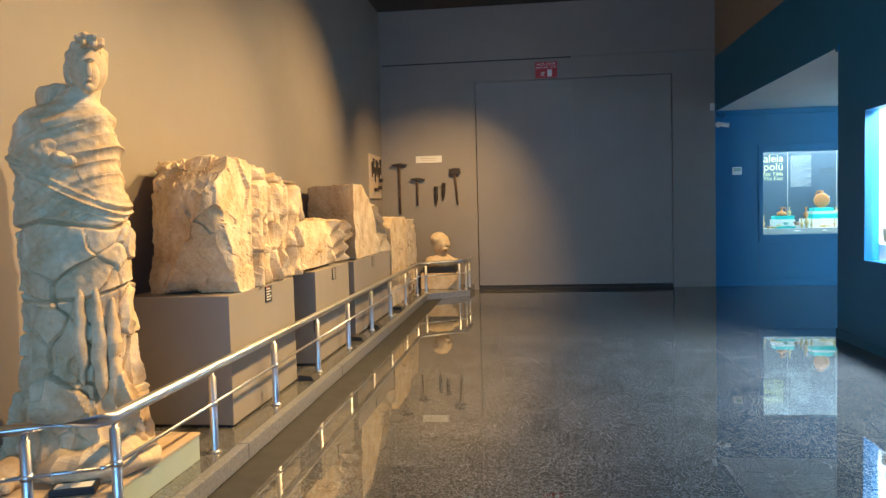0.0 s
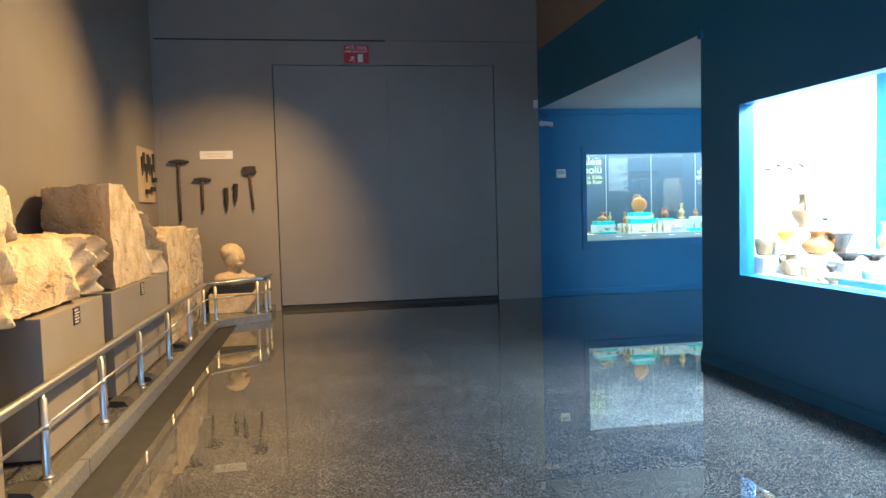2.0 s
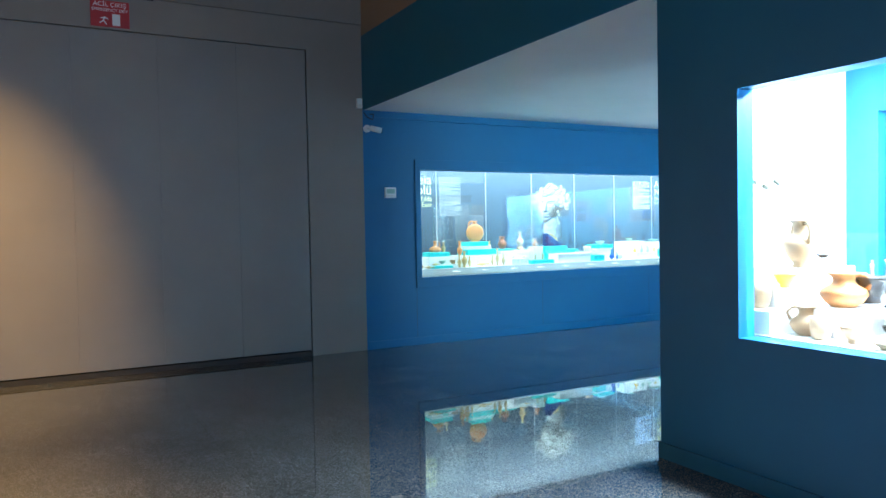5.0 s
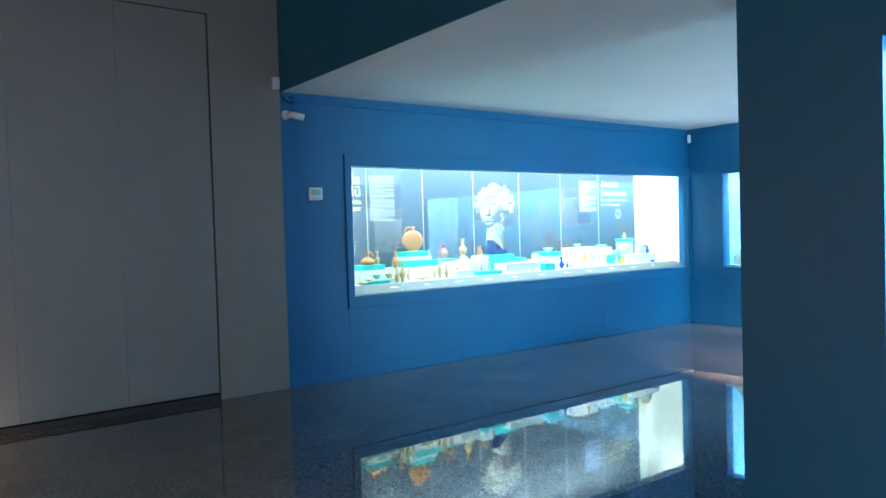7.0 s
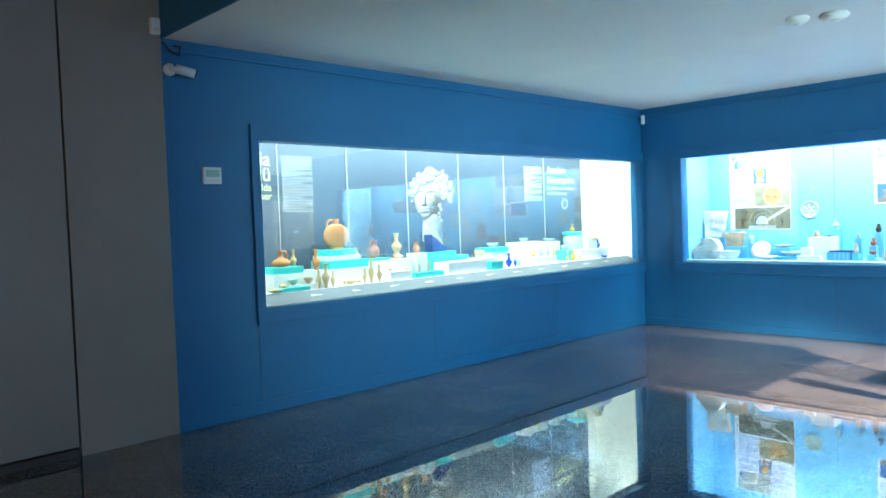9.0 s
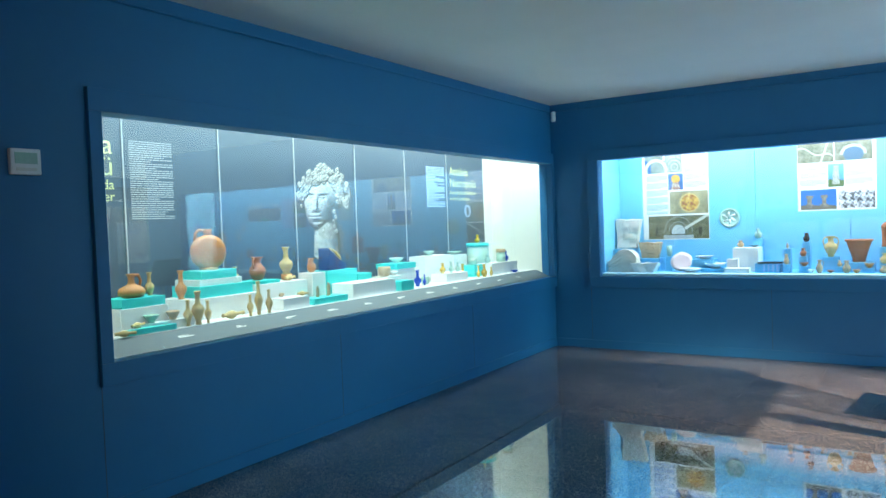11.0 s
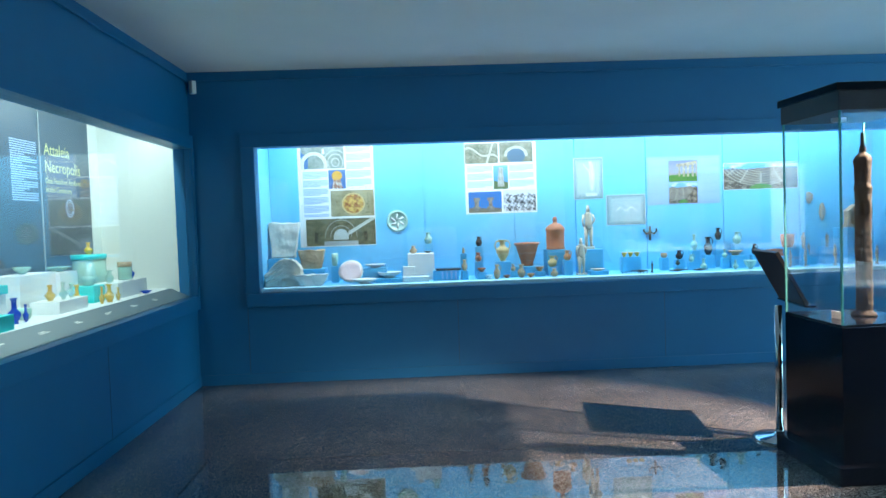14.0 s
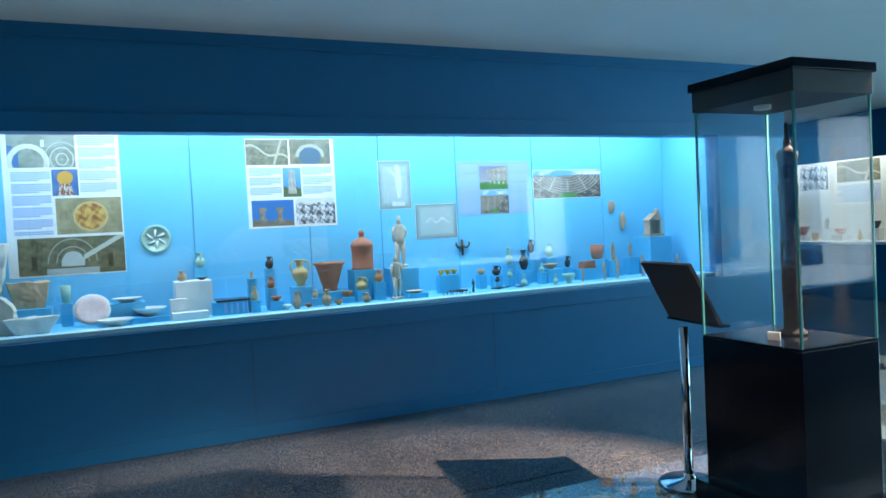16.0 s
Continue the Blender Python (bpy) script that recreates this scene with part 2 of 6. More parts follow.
def add_tube(bm, a, b, r, r2=None, seg=16, caps=True):
    a, b = Vector(a), Vector(b)
    d = b - a
    m = Matrix.Translation((a + b) / 2) @ d.to_track_quat("Z", "Y").to_matrix().to_4x4()
    return bmesh.ops.create_cone(bm, cap_ends=caps, segments=seg, radius1=r, radius2=r if r2 is None else r2, depth=d.length, matrix=m)["verts"]


def sweep(bm, points, r, seg=8, closed=False):
    """A round tube along a polyline; r is a number or a function of 0..1."""
    points = [Vector(p) for p in points]
    n, rings = len(points), []
    for i, p in enumerate(points):
        t = (points[min(i + 1, n - 1)] - points[max(i - 1, 0)]).normalized()
        q = t.to_track_quat("Z", "Y")
        rad = r(i / (n - 1)) if callable(r) else r
        rings.append([bm.verts.new(p + q @ Vector((rad * math.cos(a), rad * math.sin(a), 0))) for a in (2 * math.pi * k / seg for k in range(seg))])
    for a, b in zip(rings, rings[1:]):
        # match the start of each ring to its neighbour
        k = min(range(seg), key=lambda j: (b[j].co - a[0].co).length)
        b[:] = b[k:] + b[:k]
        for j in range(seg):
            bm.faces.new((a[j], a[(j + 1) % seg], b[(j + 1) % seg], b[j]))
    bm.faces.new(rings[0][::-1])
    bm.faces.new(rings[-1])


def lathe(bm, profile, seg=24, centre=(0, 0, 0)):
    """Turns (radius, height) pairs about z."""
    c = Vector(centre)
    rings = []
    for r, z in profile:
        rings.append([bm.verts.new(c + Vector((r * math.cos(2 * math.pi * k / seg), r * math.sin(2 * math.pi * k / seg), z))) for k in range(seg)])
    for a, b in zip(rings, rings[1:]):
        for j in range(seg):
            bm.faces.new((a[j], a[(j + 1) % seg], b[(j + 1) % seg], b[j]))
    bm.faces.new(rings[0][::-1])
    bm.faces.new(rings[-1])


def mesh_of(name, bm, mat, smooth=False):
    bmesh.ops.recalc_face_normals(bm, faces=bm.faces)
    me = bpy.data.meshes.new(name)
    bm.to_mesh(me)
    bm.free()
    for p in me.polygons:
        p.use_smooth = smooth
    me.materials.append(mat)
    return me


def part(name, bm, mat, parent=None, label="", smooth=False):
    ob = new(name, mesh_of(name, bm, mat, smooth))
    if parent:
        ob.parent = parent
    return tagged(ob, label)


def thing(name, label, category, at=(0, 0, 0), rz=0, group="", kind=""):
    ob = new(name)
    ob.empty_display_size = 0.05
    ob.matrix_world = pose(*at, 0, 0, rz)
    return tagged(ob, label, category, group, kind)


def solid(name, bm, mat, label, category, group="", kind="", smooth=False, at=None):
    ob = new(name, mesh_of(name, bm, mat, smooth))
    if at is not None:
        ob.matrix_world = at
    return tagged(ob, label, category, group, kind)


def structure(name, bm, mat, label=""):
    return tagged(part(name, bm, mat), label, "", "", "structure")


# ---- the plan ----
WEST, NORTH, HALL_TOP, SOUTH = -2.75, 12.86, 4.9, -5.0
BLUE_X, BAND_TOP, GAL_TOP, EAST = 2.94, 3.84, 2.95, 9.6
SILL, HEAD = 0.86, 2.235

floor = structure("floor", box_bm(-3.0, 15.0, -5.3, 13.1, -0.2, -0.008), M["grout"], "polished dark flecked granite tile floor")
structure("wall_west", box_bm(-3.0, WEST, -5.3, 13.1, 0, 5.1), M["grey"], "tall taupe painted wall")
structure("ceiling", box_bm(-3.0, 3.2, -5.3, 13.1, HALL_TOP, 5.1), M["greydark"], "dark grey hall ceiling")
structure("wall_south", box_bm(-3.0, 2.94, -5.3, SOUTH, 0, 5.1), M["grey"], "taupe painted wall")

# grey north wall: two sheets with the wide sliding door leaf between them
bm = bmesh.new()
add_box(bm, WEST, -1.08, NORTH, 13.1, 0, 3.97)
add_box(bm, -1.08, 2.245, NORTH, 13.1, 3.61, 3.97)
add_box(bm, 2.245, BLUE_X, NORTH, 13.1, 0, 3.97)
add_box(bm, WEST, BLUE_X, NORTH - 0.012, 13.1, 3.975, HALL_TOP)
add_box(bm, -1.08, 2.245, 13.0, 13.1, 0, 3.61)
structure("wall_north", bm, M["grey"], "taupe painted end wall")
door = structure("door_1", box_bm(-1.066, 2.232, NORTH + 0.03, 12.99, 0.07, 3.6), M["greydoor"], "wide flush taupe sliding door, closed")
for x0, x1 in ((-1.066, -0.23), (-0.23, 0.60), (0.60, 1.43), (1.43, 2.232)):
    part("panel", box_bm(x0 + 0.0007, x1 - 0.0007, NORTH + 0.004, NORTH + 0.03, 0.07, 3.6, 0.0015), M["greydoor"], door)
structure("door_track", box_bm(-1.07, 2.236, NORTH - 0.006, 12.95, 0.001, 0.055), M["greydark"], "dark grooved door track at floor level")
structure("shadow_gap", box_bm(-2.70, 0.58, NORTH - 0.014, NORTH + 0.02, 3.955, 3.974), M["blackmatt"], "dark gap between wall panels")
structure("corner_strip", box_bm(WEST, -2.66, NORTH - 0.03, NORTH, 0, 3.95), M["grey"], "raised strip in the wall corner")


def blue_wall_with_opening(name, axis, a0, a1, o0, o1, face, back, sill, head, top, label):
    """A wall along axis with one rectangular opening through it."""
    bm = bmesh.new()
    def piece(u0, u1, z0, z1):
        if axis == "x":
            add_box(bm, u0, u1, face, back, z0, z1)
        else:
            add_box(bm, face, back, u0, u1, z0, z1)
    piece(a0, o0, 0, top)
    piece(o1, a1, 0, top)
    piece(o0, o1, 0, sill)
    piece(o0, o1, head, top)
    return structure(name, bm, M["blue"], label)


blue_wall_with_opening("wall_gallery_north", "x", BLUE_X, 10.7, 3.70, 9.535, NORTH, 13.0, SILL, HEAD, 3.0, "blue painted wall with a long display opening")
blue_wall_with_opening("wall_gallery_east", "y", 4.9, NORTH, 5.85, 12.265, EAST, 9.74, SILL, HEAD, 3.0, "blue painted wall with a long display opening")
structure("wall_gallery_return", box_bm(9.74, 14.6, 4.9, 5.04, 0, 3.0), M["blue"], "blue painted wall")
structure("wall_gallery_far", box_bm(14.4, 14.6, 0.3, 4.9, 0, 3.0), M["blue"], "blue painted wall")
blue_wall_with_opening("wall_gallery_south", "x", 4.66, 14.6, 11.2, 13.95, 0.5, 0.36, SILL, HEAD, 3.0, "blue painted wall with a display opening")
structure("ceiling_gallery", box_bm(BLUE_X + 0.012, 15.0, -5.3, 13.9, GAL_TOP, 3.1), M["ceil"], "low white painted gallery ceiling")

# the beam over the passage and the free-standing block with its see-through case
bm = box_bm(BLUE_X, 3.2, 7.96, NORTH, 3.101, BAND_TOP)
add_box(bm, BLUE_X, BLUE_X + 0.011, 7.96, NORTH, GAL_TOP - 0.006, 3.101)
structure("beam", bm, M["blue"], "deep blue painted beam")
structure("wall_upper", box_bm(BLUE_X + 0.004, 3.2, SOUTH, 13.1, BAND_TOP, 5.1), M["grey"], "taupe painted upper wall")
bm = bmesh.new()
for x0, x1 in ((BLUE_X, 3.07), (4.53, 4.66)):
    top, jamb = (BAND_TOP, 7.36) if x0 < 3 else (GAL_TOP, 7.52)
    add_box(bm, x0, x1, jamb, 7.96, 0, top)
    add_box(bm, x0, x1, -5.0, 4.2, 0, top)
    add_box(bm, x0, x1, 4.2, jamb, 0, 0.84)
    add_box(bm, x0, x1, 4.2, jamb, 2.235, top)
add_box(bm, 3.07, 4.53, 7.81, 7.96, 0, GAL_TOP)
structure("wall_block", bm, M["blue"], "free-standing blue wall block with a see-through display case")
bm = bmesh.new()
add_box(bm, BLUE_X - 0.012, BLUE_X, SOUTH, 7.972, 0, 0.10)
add_box(bm, BLUE_X - 0.012, 4.67, 7.96, 7.972, 0, 0.10)
structure("baseboard", bm, M["blue"], "blue painted skirting board")
structure("trim", box_bm(BLUE_X - 0.02, 3.0, 7.92, 7.98, 2.90, 2.97), M["blue"], "small blue capping piece")

# raised frames round the long cases
def frame_rim(name, axis, o0, o1, face, z0, z1, w=0.125, out=0.03, left=0.125):
    bm = bmesh.new()
    def piece(u0, u1, a, b):
        if axis == "x":
            add_box(bm, u0, u1, face - out, face, a, b, 0.004)
        else:
            add_box(bm, face - out, face, u0, u1, a, b, 0.004)
    piece(o0 - left, o1 + w, z1, z1 + w)
    piece(o0 - left, o1 + w, z0 - w, z0)
    piece(o0 - left, o0, z0, z1)
    piece(o1, o1 + w, z0, z1)
    return structure(name, bm, M["blue"], "raised blue frame round the display opening")


frame_rim("window_frame_1", "x", 3.70, 9.535, NORTH, SILL, HEAD, left=0.075)
frame_rim("window_frame_2", "y", 5.85, 12.265, EAST, SILL, HEAD)


for name, b in (("baseboard", (BLUE_X + 0.002, 9.588, NORTH - 0.012, NORTH, 0.001, 0.10)), ("baseboard", (EAST - 0.012, EAST, 4.9, NORTH - 0.012, 0.001, 0.10))):
    structure(name, box_bm(*b, 0.003), M["blue"], "blue painted skirting board")
bm = bmesh.new()
for x in (3.635, 5.6, 7.6):
    add_box(bm, x - 0.002, x + 0.002, NORTH - 0.0015, NORTH, 0.10, 0.73)
for y in (12.39, 10.4, 8.4, 6.4):
    add_box(bm, EAST - 0.0015, EAST, y - 0.002, y + 0.002, 0.10, 0.73)
structure("trim_seam", bm, M["slate"], "thin dark seam between wall boards")

# ---- display case interiors ----
bm = bmesh.new()
add_box(bm, 3.60, 9.70, 13.70, 13.85, 0.6, 2.75)
add_box(bm, 3.50, 3.60, 13.0, 13.85, 0.6, 2.75)
add_box(bm, 9.56, 9.70, 13.0, 13.70, 0.6, 2.75)
add_box(bm, 3.60, 9.56, 13.0, 13.70, 2.68, 2.75)
structure("case_lining_1", bm, M["cream"], "cream painted lining of the display case")
structure("case_floor_1", box_bm(3.60, 9.56, 13.08, 13.70, 0.6, 0.95), M["white"], "white floor of the display case")
bm = bmesh.new()
add_box(bm, 10.45, 10.60, 5.6, 12.5, 0.6, 2.75)
add_box(bm, 9.74, 10.45, 12.30, 12.5, 0.6, 2.75)
add_box(bm, 9.74, 10.45, 5.6, 5.80, 0.6, 2.75)
add_box(bm, 9.74, 10.45, 5.80, 12.30, 2.68, 2.75)
structure("case_lining_2", bm, M["sky"], "light blue lining of the display case")
structure("case_floor_2", box_bm(9.74, 10.45, 5.80, 12.30, 0.6, 0.89), M["sky"], "light blue floor of the display case")
structure("case_ledge_2", box_bm(9.655, 9.80, 5.85, 12.265, 0.862, 0.8945, 0.003), M["ledge"], "pale ledge along the front of the blue case")
bm = bmesh.new()
add_box(bm, 3.07, 4.53, 7.75, 7.81, 0.6, 2.75)
add_box(bm, 3.07, 4.53, 4.0, 4.06, 0.6, 2.75)
add_box(bm, 3.07, 4.53, 4.06, 7.75, 2.68, 2.75)
structure("case_lining_3", bm, M["white"], "white lining of the see-through case")
structure("case_floor_3", box_bm(3.07, 4.53, 4.06, 7.75, 0.6, 0.85), M["white"], "white floor of the see-through case")
bm = bmesh.new()
add_box(bm, 11.0, 15.3, -0.5, -0.4, 0.6, 2.75)
add_box(bm, 11.0, 11.1, -0.4, 0.36, 0.6, 2.75)
add_box(bm, 15.2, 15.3, -0.4, 0.36, 0.6, 2.75)
add_box(bm, 11.1, 15.2, -0.4, 0.36, 2.68, 2.75)
add_box(bm, 14.6, 15.2, 0.36, 0.42, 0.6, 2.75)
structure("case_lining_4", bm, M["cream"], "cream lining of the far display case")
structure("case_floor_4", box_bm(11.1, 15.2, -0.4, 0.36, 0.6, 0.90), M["white"], "white floor of the far display case")
structure("window_1", box_bm(3.70, 9.535, 12.90, 12.908, SILL, HEAD), M["glass"], "long clear glass pane of the display case")
structure("window_2", box_bm(9.64, 9.648, 5.85, 12.265, SILL, HEAD), M["glass"], "long clear glass pane of the display case")
structure("window_3", box_bm(3.0, 3.008, 4.2, 7.36, 0.84, 2.235), M["glass"], "clear glass pane of the see-through case")
structure("window_4", box_bm(4.59, 4.598, 4.2, 7.52, 0.84, 2.235), M["glass"], "clear glass pane of the see-through case")
structure("window_5", box_bm(11.2, 13.95, 0.42, 0.428, SILL, HEAD), M["glass"], "clear glass pane of the far display case")
# slate panels with pale joints on the back of the first case
for i in range(7):
    x0 = 3.55 + 0.82 * i
    structure("back_panel", box_bm(max(x0, 3.61) + 0.004, min(x0 + 0.816, 9.33) if i < 6 else 9.33, 13.68, 13.698, 0.9, 2.68, 0.003), M["slate"], "slate blue-grey back panel")

bm = bmesh.new()
prof = [(12.915, 0.80), (12.915, 0.865), (12.925, 0.872), (13.08, 0.948), (13.08, 0.80)]
ends = [[bm.verts.new((x, y, z)) for y, z in prof] for x in (3.70, 9.535)]
for i in range(len(prof)):
    j = (i + 1) % len(prof)
    bm.faces.new((ends[0][i], ends[0][j], ends[1][j], ends[1][i]))
bm.faces.new(ends[0][::-1])
bm.faces.new(ends[1])
structure("label_rail", bm, M["railgrey"], "sloping slate grey label rail inside the case")
ys = [12.30, 11.62, 10.68, 9.72, 9.06, 8.29, 7.45, 6.61, 5.80]
for y1, y0 in zip(ys, ys[1:]):
    structure("back_panel", box_bm(10.432, 10.449, y0 + 0.003, y1 - 0.003, 0.89, 2.68, 0.002), M["sky"], "light blue back panel")

# ---- plinth along the west wall ----
bm = bmesh.new()
outline = [(WEST, -5.0), (-1.86, -5.0), (-1.86, 11.45), (-1.20, 11.95), (-1.16, NORTH - 0.03), (WEST, NORTH - 0.03)]
lo = [bm.verts.new((x, y, 0.001)) for x, y in outline]
hi = [bm.verts.new((x, y, 0.10)) for x, y in outline]
bm.faces.new(hi)
for i in range(len(lo)):
    j = (i + 1) % len(lo)
    bm.faces.new((lo[i], lo[j], hi[j], hi[i]))
structure("platform", bm, M["granite"], "low granite platform along the wall")

# ---- hall: rail, pedestals, stones ----
def rail_run(points, top=0.575, mid=0.375, base=0.10, posts_at=()):
    rail = thing("guard_rail", "low stainless steel guard rail with slim posts on a granite platform", "railing")
    bm = bmesh.new()
    sweep(bm, [(x, y, top) for x, y in points], 0.027, 14)
    part("handrail", bm, M["steel"], rail, "dull polished steel handrail", True)
    for a, b in zip(points, points[1:]):
        bm = bmesh.new()
        add_tube(bm, (*a, mid), (*b, mid), 0.009, seg=8)
        part("mid_rail", bm, M["steel"], rail, "thin steel rod", True)
    bm = bmesh.new()
    lathe(bm, [(0.034, base), (0.034, base + 0.008), (0.024, base + 0.012), (0.022, base + 0.02), (0.022, top - 0.05), (0.012, top - 0.045), (0.012, top - 0.02)], 14)
    me = mesh_of("post", bm, M["steel"], True)
    bm = bmesh.new()
    add_tube(bm, (0, 0, mid - 0.012), (0, 0, mid + 0.012), 0.026, seg=12)
    collar = mesh_of("collar", bm, M["steel"], True)
    for x, y in posts_at:
        p = new("post", me)
        p.parent = rail
        p.location = (x, y, 0)
        c = new("collar", collar)
        c.parent = p
    return rail


RX = -1.93
posts = [(RX, y) for y in (2.99, 3.94, 4.92, 5.93, 6.95, 7.98, 9.06, 10.17, 11.22)] + [(RX - 0.28, 2.81), (RX - 0.74, 2.52), (-1.83, 11.53), (-1.33, 11.88), (-1.24, 12.08), (-1.215, 12.45)]
rail_run([(RX - 0.78, 2.50), (RX - 0.30, 2.80), (RX - 0.03, 2.92), (RX, 2.97), (RX, 6.0), (RX, 9.0), (RX, 11.36), (RX + 0.02, 11.46), (-1.36, 11.86), (-1.28, 11.93), (-1.24, 12.02), (-1.20, 12.60)], posts_at=posts)

for i, (y0, y1) in enumerate(((2.0, 4.1), (4.1, 6.2), (6.2, 8.3), (8.3, 10.4), (10.4, 11.44))):
    structure("kerb", box_bm(-1.862, -1.80, y0 + 0.003, y1 - 0.003, 0.001, 0.099, 0.006), M["curb"], "grey granite kerb stone")
bm = bmesh.new()
lo = [bm.verts.new((x, y, z)) for z in (0.001, 0.099) for x, y in ((-1.80, 11.44), (-1.16, 11.93), (-1.215, 11.97), (-1.862, 11.46))]
for i in range(4):
    bm.faces.new((lo[i], lo[(i + 1) % 4], lo[4 + (i + 1) % 4], lo[4 + i]))
bm.faces.new(lo[4:])
structure("kerb", bm, M["curb"], "grey granite kerb stone")


def pedestal(y0, y1, z1, x0=-2.70, x1=-2.01):
    ped = thing("pedestal", "plain taupe painted box pedestal with a recessed foot", "pedestal", (0, 0, 0), group="pedestals under the stones")
    part("body", box_bm(x0, x1, y0, y1, 0.115, z1, 0.004), M["ped"], ped)
    part("foot", box_bm(x0 + 0.02, x1 - 0.02, y0 + 0.02, y1 - 0.02, 0.1, 0.115), M["greydark"], ped)
    return ped


def small_label(x, y, z, w=0.10, h=0.095, lines=5):
    lab = thing("exhibit_label", "small black label with lines of tiny print", "label", (x, y, z), group="labels on the pedestals")
    part("plate", box_bm(0, 0.006, -w / 2, w / 2, -h / 2, h / 2, 0.001), M["blackmatt"], lab)
    bm = bmesh.new()
    for k in range(lines):
        zz = h * 0.34 - k * h * 0.17
        add_box(bm, 0.006, 0.0068, -w * 0.38, w * (0.38 if k % 2 else 0.2), zz - 0.004, zz + 0.004)
    part("print", bm, M["paper"], lab)
    bm = box_bm(0.006, 0.0069, -w * 0.38, -w * 0.05, h * 0.40, h * 0.46)
    part("heading", bm, M["red"], lab)


pedestal(4.39, 5.62, 0.92)
pedestal(6.19, 7.35, 0.91)
pedestal(7.57, 9.54, 0.90)
small_label(-2.01, 5.06, 0.855, 0.12, 0.11)
small_label(-2.01, 6.78, 0.845, 0.12, 0.11)
small_label(-2.01, 8.5, 0.835, 0.12, 0.11)
small_label(-2.03, 11.55, 0.19, 0.16, 0.10)
# folded rubber wedges lying at the pedestal feet
for y in (5.70, 7.42, 8.2, 9.68):
    bm = bmesh.new()
    a = [bm.verts.new((xx, yy, zz)) for yy in (0, 0.16) for xx, zz in ((0, 0), (0.13, 0), (0.10, 0.035), (0, 0.045))]
    for i in range(4):
        bm.faces.new((a[i], a[(i + 1) % 4], a[4 + (i + 1) % 4], a[4 + i]))
    bm.faces.new(a[:4])
    bm.faces.new(a[4:])
    solid("floor_spotlight_wedge", bm, M["greydark"], "small dark wedge lying on the granite platform", "wedge", "wedges on the platform", at=pose(-2.0, y - 0.08, 0.10))


def facets(w, freq, off):
    """Broken-stone relief: each cell of the stone ends in its own slanting plane."""
    q = w * freq + off
    near = noise.voronoi(q)[1][0]
    tilt = noise.cell_vector(near * 9.7) - Vector((0.5, 0.5, 0.5))
    return (q - near).dot(tilt)


def rock(name, x0, x1, y0, y1, z0, z1, label, seed, rough=0.06, mat="marble", relief=None, cuts=60, planes=(), pits=0.0, rounding=0.0):
    """A broken stone block: a gridded box, cut by the given planes (normal, point), faceted and roughened, with an optional carved front."""
    sx, sy, sz = x1 - x0, y1 - y0, z1 - z0
    centre = Vector(((x0 + x1) / 2, (y0 + y1) / 2, (z0 + z1) / 2))
    bm = bmesh.new()
    bmesh.ops.create_cube(bm, size=1.0)
    bmesh.ops.subdivide_edges(bm, edges=bm.edges[:], cuts=cuts, use_grid_fill=True)
    cutting = [(Vector(n).normalized(), Vector(p) - centre) for n, p in planes]
    off = Vector((seed * 3.7, seed * 1.9, seed * 5.3))
    for v in bm.verts:
        unit = v.co.copy()
        c = unit.copy()
        if rounding:
            c = c.lerp(c.normalized() * 0.5 * max(abs(k) for k in (c * 2)) * 1.12, rounding)
        w = Vector((c.x * sx, c.y * sy, c.z * sz))
        for n, p in cutting:
            wave = 0.025 * noise.noise(w * 5 + off)
            d = (w - p).dot(n) + wave
            if d > 0:
                w -= n * d
        out = unit.normalized()
        front = max(0.0, min(1.0, (unit.x - 0.30) / 0.15))
        amount = facets(w, 3.6, off) * rough * 1.1 + facets(w, 9.0, off) * rough * 0.55 + noise.noise(w * 22 + off) * rough * 0.16 + noise.noise(w * 55 + off) * 0.0035
        if pits:
            amount -= pits * max(0.0, noise.noise(Vector((w.x * 30, w.y * 30, w.z * 42)) + off) - 0.05) * (1 - front)
        if relief and front:
            amount *= 1 - 0.45 * front
            w.x += relief(unit.y, unit.z) * front
        w += out * (amount - rough * 0.15)
        w.z = max(w.z, -sz / 2)
        v.co = w + centre
    return solid(name, bm, M[mat], label, "stone", smooth=False)


def capsule(y, z, a, b, r, h):
    """A raised rounded limb in a carved face, from a to b in (along, up)."""
    ay, az, by, bz = *a, *b
    t = max(0, min(1, ((y - ay) * (by - ay) + (z - az) * (bz - az)) / ((by - ay) ** 2 + (bz - az) ** 2 + 1e-9)))
    d = math.hypot(y - ay - t * (by - ay), z - az - t * (bz - az)) / r
    return h * math.sqrt(max(0, 1 - d * d)) if d < 1 else 0


def carved_figures(y, z):
    limbs = []
    for c, s in ((-0.02, 1.0), (0.18, 0.9), (0.37, 0.95)):
        limbs += [((c, 0.08), (c + 0.015, 0.28), 0.075, 0.095), ((c - 0.02, 0.06), (c - 0.05, -0.20), 0.045, 0.085), ((c - 0.05, -0.20), (c - 0.03, -0.48), 0.036, 0.07),
                  ((c + 0.03, 0.06), (c + 0.06, -0.22), 0.045, 0.075), ((c + 0.06, -0.22), (c + 0.05, -0.48), 0.036, 0.065), ((c + 0.075, 0.26), (c + 0.10, 0.02), 0.03, 0.07), ((c, 0.37), (c, 0.41), 0.045, 0.08 * s)]
    cloak = 0.022 * (1 - 2 * abs(math.sin(y * 26 + z * 9))) * max(0.0, min(1.0, (y + 0.1) * 4)) * (0.6 - z)
    return max([capsule(y, z, a, b, r, h) for a, b, r, h in limbs] + [0]) - 0.055 * max(0.0, min(1.0, (y + 0.12) * 12)) + cloak


